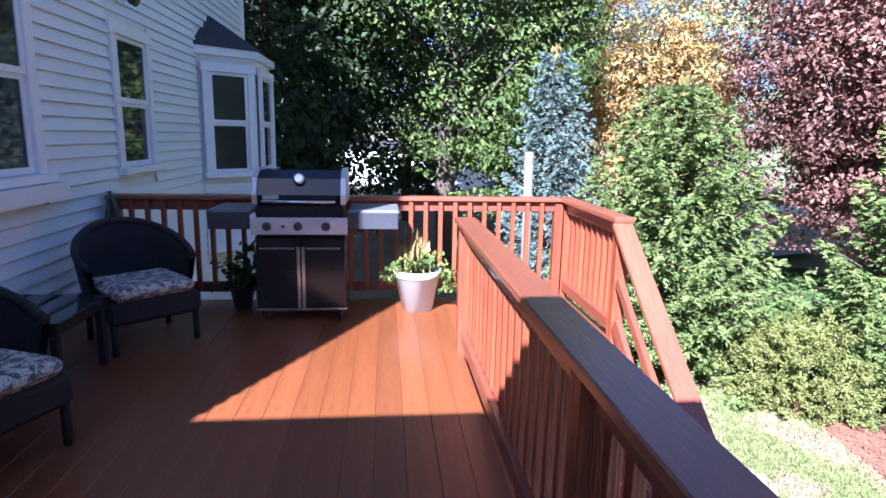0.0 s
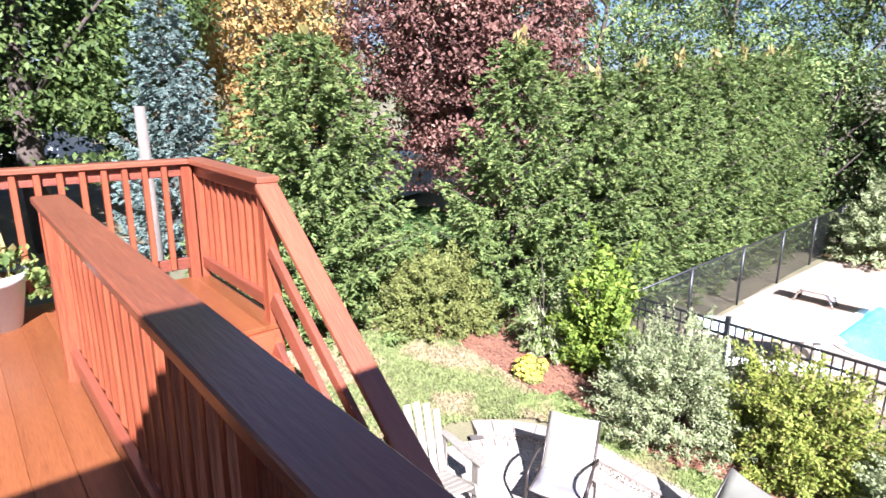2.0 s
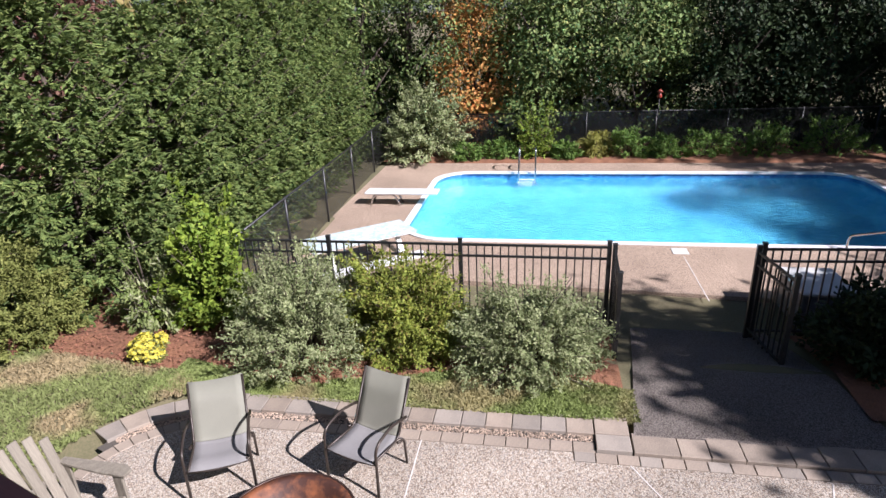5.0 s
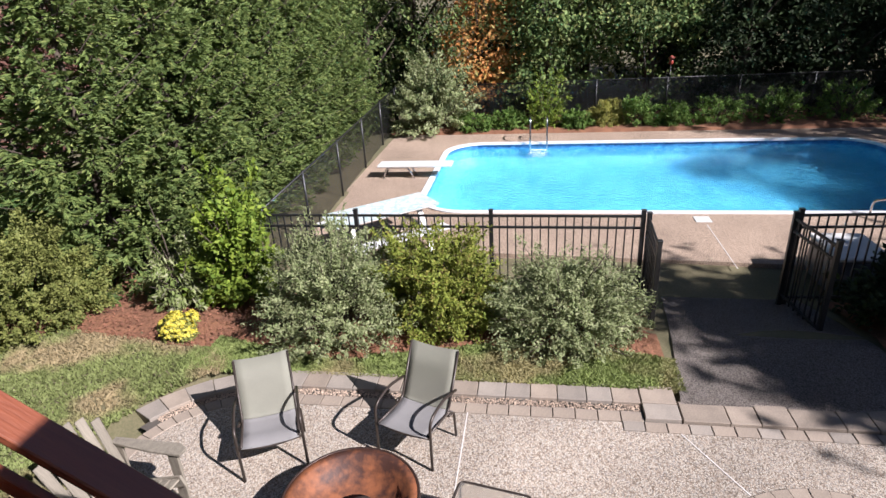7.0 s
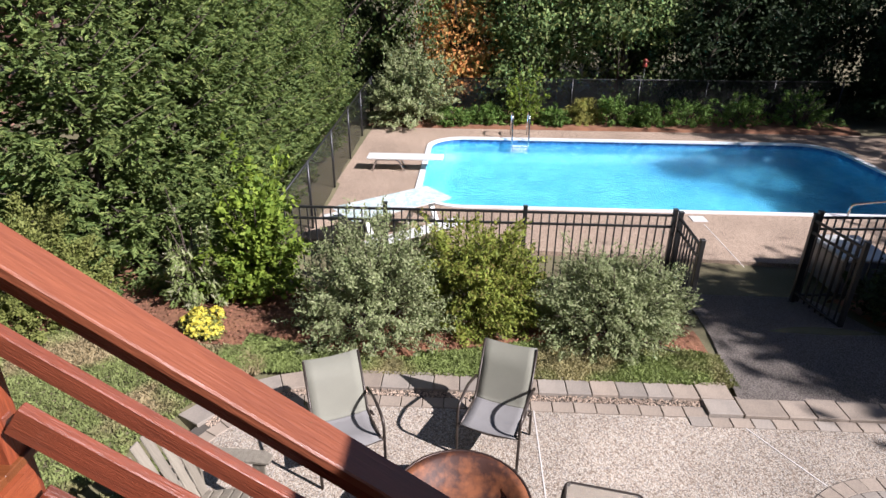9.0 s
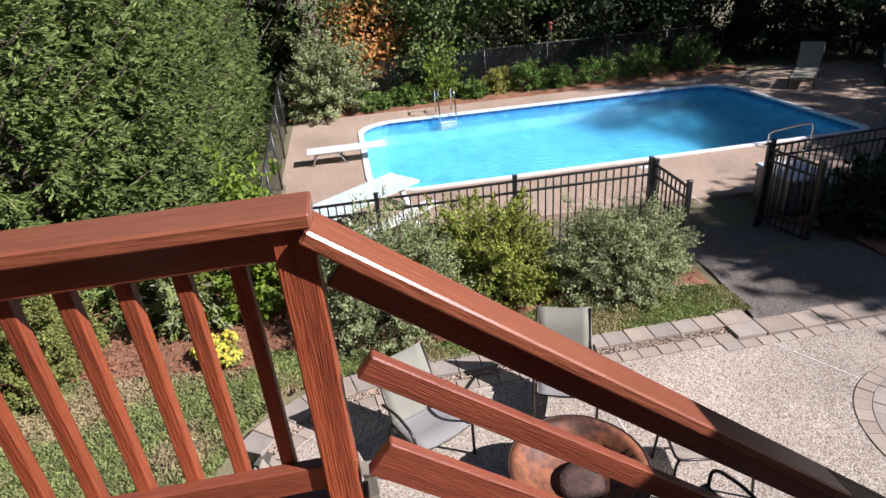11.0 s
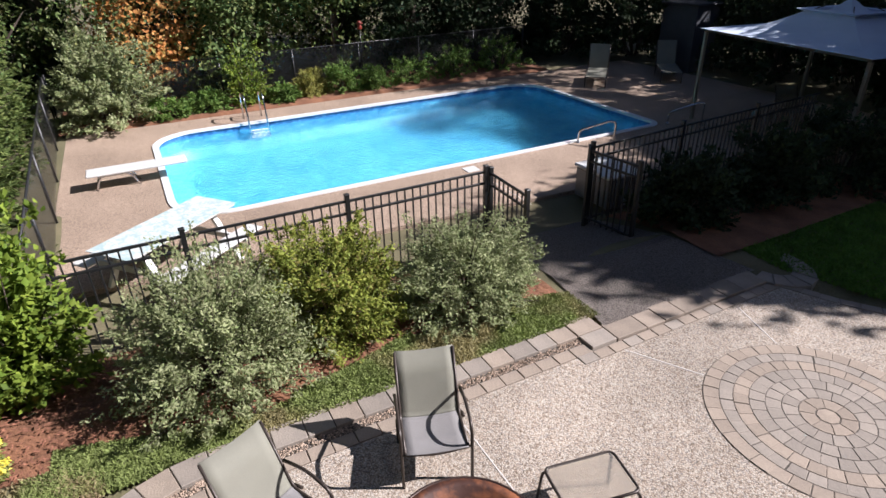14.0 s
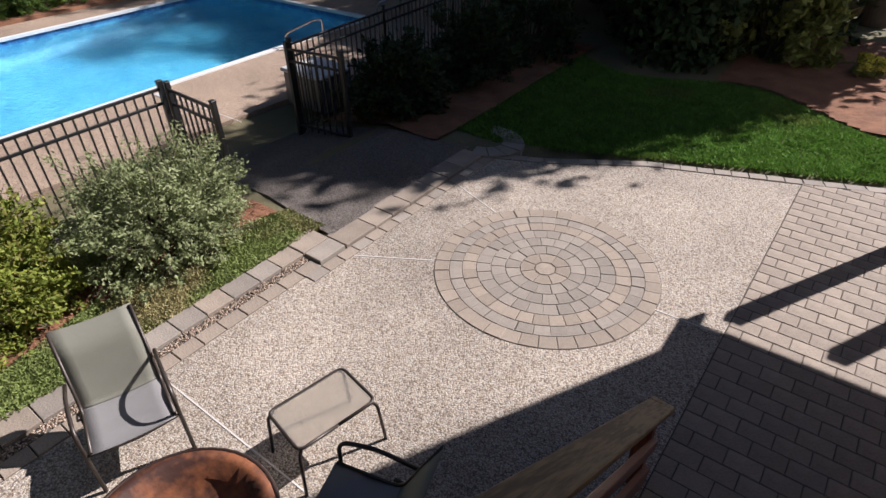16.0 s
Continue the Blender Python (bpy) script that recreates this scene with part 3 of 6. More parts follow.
def railing(name, label, ax, ay, bx, by, posts, side):
    """Level railing from a to b: cap, top and bottom rails, posts, balusters on one side."""
    t = thing(name, label, "railing")
    a, b = Vector((ax, ay, 0)), Vector((bx, by, 0))
    d = (b - a).normalized()
    s = Vector((-d.y, d.x, 0)) * side
    beam("cap", a + Vector((0, 0, CAP_Z - 0.019)), b + Vector((0, 0, CAP_Z - 0.019)), 0.142, 0.038, CAPWOOD, t, 0.006)
    beam("top_rail", a + Vector((0, 0, CAP_Z - 0.085)), b + Vector((0, 0, CAP_Z - 0.085)), 0.038, 0.089, STAIN, t)
    beam("bottom_rail", a + Vector((0, 0, 0.12)), b + Vector((0, 0, 0.12)), 0.038, 0.089, STAIN, t)
    for q in posts:
        p = a + d * q
        put("post", centred(0.089, 0.089, CAP_Z - 0.04 + 0.25, 0.004), STAIN_Z, t, Matrix.Translation((p.x, p.y, (CAP_Z - 0.04 - 0.25) / 2)))
    bal = centred(0.038, 0.038, 0.80, 0.003)
    n = int((b - a).length / 0.128)
    for k in range(n):
        q = (k + 0.5) * (b - a).length / n
        if min([abs(q - w) for w in posts] + [9]) > 0.07:
            p = a + d * q + s * 0.036
            put("baluster", bal, STAIN_Z, t, Matrix.Translation((p.x, p.y, CAP_Z - 0.44)))
    return t


railing("deck_railing", "red-stained wooden deck railing beside the stairs, partly in shade", 0.53, -0.22, 0.53, 3.87, (0.05, 1.6, 4.03), -1)
railing("deck_railing", "red-stained wooden railing at the end of the deck", -2.33, 5.20, 1.60, 5.20, (0.05, 1.9, 3.9), -1)
railing("landing_railing", "red-stained wooden landing railing with weathered cap", 1.64, 5.27, 1.64, 3.86, (0.07, 1.36), 1)

RUN, RISE, STEPS = 0.247, 0.19, 13
stairs = thing("staircase", "straight flight of red-stained wooden stairs down to the patio", "stairs", kind="structure")
for k in range(1, STEPS):
    y = 3.86 - RUN * k
    for q in (0, 1):
        put("tread", centred(1.05, 0.132, 0.036, 0.004), STAIN_X, stairs, pose(1.09, y + 0.065 + 0.135 * q - 0.01, -RISE * k - 0.018))
    put("riser", centred(1.02, 0.02, RISE - 0.04, 0.0), STAIN_X, stairs, pose(1.09, y + RUN - 0.012, -RISE * k + RISE / 2 - 0.02))
SL = Vector((0, -RUN, -RISE)).normalized()
for sx in (0.585, 1.60):
    beam("stringer", (sx, 3.86, -0.2), (sx, 3.86 - RUN * 12.4, -0.2 - RISE * 12.4), 0.04, 0.26, STAIN, stairs)

# Lower cap board: browner and more strongly grained than the upper one.
BROWNWOOD = mat("brown_grained_board", (0.26, 0.17, 0.085), (0.12, 0.075, 0.04), 2.2, 0.6, 0.4, 9, (9, 0.9, 9), amount=0.3)
sr = thing("stair_railing", "sloping red-stained stair railing of three boards, lower cap board browner", "railing")
y_end = 0.35


def slope_z(y, top):
    return top - (3.84 - y) * RISE / RUN


beam("cap", (1.63, 3.885, slope_z(3.885, 0.845)), (1.63, 2.25, slope_z(2.25, 0.845)), 0.14, 0.038, CAPWOOD, sr, 0.006, up=(0, -RISE, RUN))
beam("lower_cap", (1.63, 2.247, slope_z(2.247, 0.845)), (1.63, y_end, slope_z(y_end, 0.845)), 0.14, 0.038, BROWNWOOD, sr, 0.006, "brown, strongly grained lower cap board", up=(0, -RISE, RUN))
beam("top_rail", (1.63, 3.83, slope_z(3.83, 0.77)), (1.63, y_end + 0.05, slope_z(y_end + 0.05, 0.77)), 0.038, 0.09, STAIN, sr, up=(0, -RISE, RUN))
beam("middle_rail", (1.60, 3.80, slope_z(3.80, 0.53)), (1.60, y_end + 0.1, slope_z(y_end + 0.1, 0.53)), 0.038, 0.075, STAIN, sr, up=(0, -RISE, RUN))
beam("lower_rail", (1.60, 3.80, slope_z(3.80, 0.22)), (1.60, y_end + 0.1, slope_z(y_end + 0.1, 0.22)), 0.038, 0.12, STAIN, sr, up=(0, -RISE, RUN))
part("post", box(1.615, 0.42, PATIO_Z, 1.704, 0.51, slope_z(0.45, 0.85)), STAIN_Z, sr)

# ---- house ----
WX = -2.35
WINS = [(3.35, 4.25, 1.16, 2.45), (5.62, 6.28, 1.13, 2.28)]
GLASS = bpy.data.materials.new("window_glass")
GLASS.use_nodes = True
g_ = GLASS.node_tree.nodes["Principled BSDF"]
g_.inputs["Base Color"].default_value, g_.inputs["Roughness"].default_value = (0.02, 0.025, 0.03, 1), 0.04
house = thing("house", "two-storey house with pale clapboard siding and white trim", "house", kind="structure")
SOUTH, NORTH, TOP = 0.27, 10.5, 6.2
part("wall", box(-9.0, SOUTH, -2.6, WX - 0.03, NORTH, TOP), SIDING, house)
bm = bmesh.new()
for v in ((-9.3, SOUTH - 0.3, TOP), (-2.0, SOUTH - 0.3, TOP), (-2.0, NORTH + 0.3, TOP), (-9.3, NORTH + 0.3, TOP), (-5.6, SOUTH - 0.3, TOP + 2.6), (-5.6, NORTH + 0.3, TOP + 2.6)):
    bm.verts.new(v)
bm.verts.ensure_lookup_table()
for f in ((0, 1, 2, 3), (0, 4, 5, 3), (1, 2, 5, 4), (0, 1, 4), (3, 5, 2)):
    bm.faces.new([bm.verts[i] for i in f])
part("roof", bm, SHINGLE, house)
part("corner_board", box(WX - 0.03, NORTH - 0.1, -2.5, WX + 0.03, NORTH + 0.02, TOP), WHITE, house)
# clapboards, butted round the openings
def clapboard(length):
    bm = bmesh.new()
    prof = ((0.0, 0.009), (0.034, 0.009), (0.010, 0.102), (0.0, 0.102))
    a, b = [bm.verts.new((p[0], -length / 2, p[1])) for p in prof], [bm.verts.new((p[0], length / 2, p[1])) for p in prof]
    for i in range(4):
        bm.faces.new((a[i], a[(i + 1) % 4], b[(i + 1) % 4], b[i]))
    bm.faces.new(a[::-1])
    bm.faces.new(b)
    bmesh.ops.recalc_face_normals(bm, faces=bm.faces)
    return mesh_of(bm)


board_cache = {}
CUTS = [(y0 - 0.11, y1 + 0.11, z0 - 0.14, z1 + 0.12) for y0, y1, z0, z1 in WINS] + [(7.93, 10.15, -0.2, 2.75)]
z = -0.7
while z < 4.3:
    spans = [(SOUTH, NORTH - 0.1)]
    for y0, y1, z0, z1 in CUTS:
        if z + 0.102 > z0 and z < z1:
            spans = [s for a, b in spans for s in ((a, min(b, y0)), (max(a, y1), b)) if s[1] - s[0] > 0.02]
    for a, b in spans:
        key = round(b - a, 3)
        if key not in board_cache:
            board_cache[key] = clapboard(b - a)
        put("clapboard", board_cache[key], SIDING, house, pose(WX - 0.03, (a + b) / 2, z))
    z += 0.102


def window(name, label, m, w, h, parent=None):
    """Double-hung window in a white casing: local x across, y outwards, z up from the sill."""
    t = parent or thing(name, label, "window", m, kind="structure")
    put("jamb", centred(0.10, 0.045, h + 0.02, 0.004), WHITE, t, Matrix.Translation((-w / 2 - 0.05, 0.0, h / 2)))
    put("jamb", centred(0.10, 0.045, h + 0.02, 0.004), WHITE, t, Matrix.Translation((w / 2 + 0.05, 0.0, h / 2)))
    put("head_casing", centred(w + 0.24, 0.06, 0.11, 0.004), WHITE, t, Matrix.Translation((0, 0.0, h + 0.06)))
    put("window_sill", centred(w + 0.26, 0.11, 0.06, 0.006), WHITE, t, Matrix.Translation((0, 0.02, -0.035)))
    for k, (z0, dy) in enumerate(((0.0, -0.03), (h / 2, -0.015))):
        bm = bmesh.new()
        add_box(bm, -w / 2, dy - 0.015, z0, -w / 2 + 0.04, dy + 0.015, z0 + h / 2)
        add_box(bm, w / 2 - 0.04, dy - 0.015, z0, w / 2, dy + 0.015, z0 + h / 2)
        add_box(bm, -w / 2 + 0.04, dy - 0.015, z0, w / 2 - 0.04, dy + 0.015, z0 + 0.045)
        add_box(bm, -w / 2 + 0.04, dy - 0.015, z0 + h / 2 - 0.035, w / 2 - 0.04, dy + 0.015, z0 + h / 2)
        s = part("sash", bm, WHITE, t)
        part("pane", box(-w / 2 + 0.04, dy - 0.004, z0 + 0.045, w / 2 - 0.04, dy + 0.004, z0 + h / 2 - 0.035), GLASS, s)
    return t


for k, (y0, y1, z0, z1) in enumerate(WINS):
    window("window_%d" % (k + 1), "double-hung window with dark panes in a white casing", pose(WX, (y0 + y1) / 2, z0, 0, 0, -90), y1 - y0, z1 - z0)
part("sill_box", box(WX - 0.03, 3.3, 0.98, WX + 0.12, 4.42, 1.09), WHITE, house)

bay = thing("bay_window", "white panelled bay window with a small dark shingled roof", "bay window", kind="structure")
BAY = [(WX - 0.03, 7.95), (-1.78, 8.5), (-1.78, 9.6), (WX - 0.03, 10.13)]
part("body", prism(BAY, -0.15, 2.42), WHITE, bay)
part("cornice", prism([(WX - 0.03, 7.85), (-1.70, 8.46), (-1.70, 9.64), (WX - 0.03, 10.25)], 2.42, 2.52), WHITE, bay)
bm = bmesh.new()
lo_ = [bm.verts.new((x, y, 2.52)) for x, y in ((WX - 0.03, 7.83), (-1.68, 8.45), (-1.68, 9.65), (WX - 0.03, 10.27))]
hi_ = [bm.verts.new((WX - 0.02, y, 3.0)) for y in (8.6, 9.5)]
for f in ((lo_[0], lo_[1], hi_[0]), (lo_[1], lo_[2], hi_[1], hi_[0]), (lo_[2], lo_[3], hi_[1]), (lo_[0], hi_[0], hi_[1], lo_[3])):
    bm.faces.new(f)
bmesh.ops.recalc_face_normals(bm, faces=bm.faces)
part("roof", bm, SHINGLE, bay)
window("window_3", "narrow double-hung window in the bay", pose(-2.035, 8.182, 0.93, 0, 0, -137.5), 0.53, 1.28)
window("window_4", "narrow double-hung window in the bay's front", pose(-1.725, 9.05, 0.93, 0, 0, -90), 0.72, 1.28)
z = -0.15
while z < 0.72:
    for (xa, ya), (xb, yb) in zip(BAY, BAY[1:]):
        d = math.hypot(xb - xa, yb - ya)
        put("clapboard", clapboard(d - 0.06), SIDING, bay, pose((xa + xb) / 2, (ya + yb) / 2, z, 0, 0, math.degrees(math.atan2(-(xb - xa), yb - ya))))
    z += 0.102
fl = thing("flood_light", "small outdoor lamp fixed under the upper wall", "lamp", pose(WX + 0.03, 5.75, 2.62))
part("base_plate", lathe(((0.05, 0), (0.05, 0.02), (0.03, 0.03)), 12), WHITE, fl, m=pose(0, 0, 0, 0, 90, 0))
part("lamp_head", lathe(((0.02, 0), (0.045, 0.05), (0.05, 0.11)), 14), BRONZE, fl, m=pose(0.04, 0, 0, 0, 115, 0))

# porch behind the walk, on posts
porch = thing("porch", "roofed porch block with plain pale walls", "porch", kind="structure")
part("wall", box(-5.5, -3.86, -0.03, 0.31, -0.3, 2.84), SIDING, porch)
part("roof", box(-5.6, -3.9, 2.84, 0.33, -0.26, 2.89), SHINGLE, porch)

# ---- things on the deck ----
BLACKM = mat("black_enamel", (0.012, 0.013, 0.016), (0.016, 0.017, 0.02), 5, 0.16, 0.03, 60)
DARKPL = mat("dark_grey_plastic", (0.05, 0.052, 0.06), (0.04, 0.042, 0.05), 5, 0.4, 0.05, 60)
GREYPL = mat("grey_shelf", (0.16, 0.165, 0.18), (0.13, 0.135, 0.15), 5, 0.35, 0.05, 60)
WICKER = mat("dark_wicker", (0.018, 0.016, 0.02), (0.008, 0.008, 0.01), 30, 0.55, 0.9, 130, (1, 1, 3))


def floral():
    m = mat("floral_cushion", (0.55, 0.52, 0.44), (0.10, 0.09, 0.10), 24, 0.85, 0.15, 120, amount=0.12)
    return m


CUSHION = floral()

g = thing("gas_grill", "black gas grill with stainless trim, side shelves and a two-door cabinet", "grill", pose(-0.65, 4.78, 0))
bm = bmesh.new()
prof = [(-0.25, 0.93), (-0.26, 1.0), (-0.21, 1.12), (-0.10, 1.18), (0.10, 1.18), (0.22, 1.10), (0.25, 0.93)]
for sx in (-0.31, 0.31):
    for p in prof:
        bm.verts.new((sx, p[0], p[1]))
bm.verts.ensure_lookup_table()
V = bm.verts
for i in range(6):
    bm.faces.new((V[i], V[i + 1], V[i + 8], V[i + 7]))
bm.faces.new((V[0], V[6], V[13], V[7]))
bm.faces.new(V[0:7])
bm.faces.new(V[7:14][::-1])
bmesh.ops.recalc_face_normals(bm, faces=bm.faces)
lid = part("lid", bm, BLACKM, g, "glossy black lid")
for sx in (-1, 1):
    bm = bmesh.new()
    bm.faces.new([bm.verts.new((sx * 0.312, p[0] * 1.06, 0.93 + (p[1] - 0.93) * 1.04)) for p in prof])
    r = bmesh.ops.extrude_face_region(bm, geom=bm.faces[:])
    for v in [v for v in r["geom"] if isinstance(v, bmesh.types.BMVert)]:
        v.co.x += sx * 0.035
    bmesh.ops.recalc_face_normals(bm, faces=bm.faces)
    part("lid_end", bm, BRUSHED, lid, "stainless end cap")
part("thermometer", lathe(((0.045, 0), (0.045, 0.012), (0.03, 0.02)), 20), STEEL, lid, "round thermometer", pose(0.0, -0.232, 1.12, 65, 0, 0))
part("badge", box(-0.27, -0.262, 0.97, -0.15, -0.255, 1.0), STEEL, lid)
part("lid_handle", tube([(-0.27, -0.25, 0.955), (-0.27, -0.31, 0.955), (0.27, -0.31, 0.955), (0.27, -0.25, 0.955)], 0.012), STEEL, lid)
part("firebox", box(-0.33, -0.25, 0.68, 0.33, 0.25, 0.928, 0.01), BLACKM, g)
pn = part("control_panel", box(-0.36, -0.29, 0.70, 0.36, -0.252, 0.83, 0.008), BRUSHED, g, "stainless control panel")
for kx in (-0.24, -0.01, 0.20):
    part("knob", lathe(((0.034, 0), (0.034, 0.012), (0.026, 0.03), (0.022, 0.034)), 16), DARKPL, pn, "", pose(kx, -0.29, 0.765, 90, 0, 0))
part("igniter", lathe(((0.014, 0), (0.012, 0.014)), 12), DARKPL, pn, "", pose(-0.12, -0.29, 0.765, 90, 0, 0))
for sx, w in ((-1, 0.33), (1, 0.40)):
    s = part("side_shelf", box(min(sx * 0.36, sx * (0.36 + w)), -0.25, 0.845, max(sx * 0.36, sx * (0.36 + w)), 0.22, 0.885, 0.012), GREYPL, g)
    part("shelf_lip", box(min(sx * 0.37, sx * (0.35 + w)), -0.27, 0.74, max(sx * 0.37, sx * (0.35 + w)), -0.252, 0.87, 0.006), DARKPL, s)
part("cabinet", box(-0.345, -0.23, 0.10, 0.345, 0.23, 0.68, 0.006), BLACKM, g)
for sx in (-1, 1):
    d = part("cabinet_door", box(min(sx * 0.012, sx * 0.34), -0.25, 0.115, max(sx * 0.012, sx * 0.34), -0.232, 0.665, 0.006), BLACKM, g)
    part("door_handle", box(sx * 0.175 - 0.13, -0.275, 0.585, sx * 0.175 + 0.13, -0.252, 0.6), STEEL, d, "steel pull")
    part("door_edge", box(sx * 0.018 - 0.012, -0.256, 0.115, sx * 0.018 + 0.012, -0.2505, 0.60), STEEL, d)
part("bottom_trim", box(-0.35, -0.252, 0.095, 0.35, 0.0, 0.112), STEEL, g)
for sx in (-0.3, 0.3):
    for sy in (-0.19, 0.19):
        part("caster", lathe(((0.03, -0.012), (0.04, 0), (0.03, 0.012)), 14), DARKPL, g, "", pose(sx, sy, 0.041, 0, 90, 0))
        part("caster_fork", box(sx - 0.018, sy - 0.012, 0.055, sx + 0.018, sy + 0.012, 0.10), DARKPL, g)

LEAF_POT = leaf_mat("potted_leaves", (0.07, 0.12, 0.03), (0.18, 0.23, 0.06), 0.2, (0.24, 0.19, 0.07))
pl = thing("planter", "round white plastic flower pot with trailing green and yellow plants", "planter", pose(0.27, 4.86, 0))
part("pot", lathe(((0.13, 0), (0.185, 0.29), (0.20, 0.295), (0.205, 0.345), (0.19, 0.35), (0.18, 0.30)), 32), PLASTIC, pl)
part("potting_soil", lathe(((0.17, 0.28), (0.178, 0.305)), 24), MULCH, pl)
c = np.concatenate([rng.normal(size=(46, 3)) * [0.09, 0.08, 0.05] + [0.05, 0, 0.43], rng.normal(size=(16, 3)) * [0.03, 0.08, 0.09] + [0.26, -0.03, 0.24], rng.normal(size=(12, 3)) * [0.04, 0.05, 0.05] + [-0.21, -0.05, 0.32]])
put("leaves", clump_leaves(c, unit(len(c)), 10, 0.03, 0.028), LEAF_POT, pl)
sp = rng.normal(size=(150, 3)) * [0.06, 0.05, 0.06] + [-0.03, 0, 0.48]
put("flower_head", quads(sp, np.tile([0.004, 0.003, 0.075], (150, 1)) + rng.normal(size=(150, 3)) * 0.01, rng.normal(size=(150, 3)) * 0.006, "spikes"), leaf_mat("straw_spikes", (0.32, 0.28, 0.09), (0.42, 0.30, 0.12), 0.2), pl)


def wicker_chair(label, m):
    t = thing("wicker_armchair", label, "chair", m, "wicker chairs on the deck")
    bm = bmesh.new()
    n = 22
    a_ = np.linspace(-200, 20, n)
    for th in (0.0, 0.035):
        for i, a in enumerate(a_):
            f = math.sin(math.pi * i / (n - 1))
            top = 0.56 + 0.24 * f ** 1.3
            for q in range(5):
                r = 0.30 + 0.05 * q / 4 + th
                zz = 0.30 + (top - 0.30) * q / 4
                bm.verts.new((r * math.cos(radians(a)), r * math.sin(radians(a)) * 0.95 - 0.02, zz))
    bm.verts.ensure_lookup_table()
    V = bm.verts
    K = n * 5
    for i in range(n - 1):
        for q in range(4):
            for o, flip in ((0, 0), (K, 1)):
                f = [V[o + i * 5 + q], V[o + (i + 1) * 5 + q], V[o + (i + 1) * 5 + q + 1], V[o + i * 5 + q + 1]]
                bm.faces.new(f[::-1] if flip else f).smooth = True
        bm.faces.new((V[i * 5 + 4], V[(i + 1) * 5 + 4], V[K + (i + 1) * 5 + 4], V[K + i * 5 + 4]))
        bm.faces.new((V[i * 5], V[K + i * 5], V[K + (i + 1) * 5], V[(i + 1) * 5]))
    bmesh.ops.recalc_face_normals(bm, faces=bm.faces)
    part("backrest", bm, WICKER, t, "curved woven back and arms")
    part("rolled_edge", tube([(0.365 * math.cos(radians(a)), 0.365 * math.sin(radians(a)) * 0.95 - 0.02, 0.57 + 0.24 * math.sin(math.pi * i / (n - 1)) ** 1.3) for i, a in enumerate(a_)], 0.026, 7), WICKER, t)
    part("seat_base", box(-0.31, -0.27, 0.20, 0.31, 0.29, 0.36, 0.03), WICKER, t)
    part("cushion", box(-0.27, -0.22, 0.36, 0.27, 0.30, 0.45, 0.035), CUSHION, t, "black and cream floral cushion")
    for sx in (-0.27, 0.27):
        for sy in (-0.23, 0.25):
            part("leg", tube([(sx, sy, 0.0), (sx, sy, 0.25)], 0.022, 8), WICKER, t)
    return t


wicker_chair("dark woven wicker armchair with floral cushion beside the grill", pose(-1.72, 4.2, 0, 0, 0, 222))
wicker_chair("dark woven wicker armchair with floral cushion at the table", pose(-1.82, 2.55, 0, 0, 0, -112))
gt = thing("side_table", "square dark wicker side table with a glass top", "table", pose(-2.02, 3.45, 0))
part("glass_top", box(-0.3, -0.3, 0.44, 0.3, 0.3, 0.45, 0.003), GLASS, gt)
part("apron", box(-0.27, -0.27, 0.36, 0.27, 0.27, 0.438, 0.01), WICKER, gt)
for sx in (-0.25, 0.25):
    for sy in (-0.25, 0.25):
        part("leg", box(sx - 0.02, sy - 0.02, 0, sx + 0.02, sy + 0.02, 0.36), WICKER, gt)
hose = thing("garden_hose", "green hose looped over the rail end at the house wall", "hose")
part("coil", tube([(-2.24 + 0.05 * math.sin(k * 1.1), 5.06 - 0.03 * math.cos(k * 0.8), 0.97 - 0.30 * abs(math.sin(k * 0.55))) for k in range(12)], 0.014, 6), mat("green_rubber", (0.02, 0.09, 0.05), None, 5, 0.4, 0.05), hose)
plg = thing("potted_plant", "small dark potted plant in the shade of the rail", "plant", pose(-1.2, 4.95, 0))
part("pot", lathe(((0.07, 0), (0.1, 0.16), (0.11, 0.17)), 16), DARKPL, plg)
c = rng.normal(size=(30, 3)) * [0.10, 0.08, 0.08] + [0, 0, 0.27]
put("leaves", clump_leaves(c, unit(30), 10, 0.04, 0.04), leaf_mat("shaded_leaves", (0.03, 0.06, 0.02), (0.06, 0.11, 0.03), 0.2), plg)

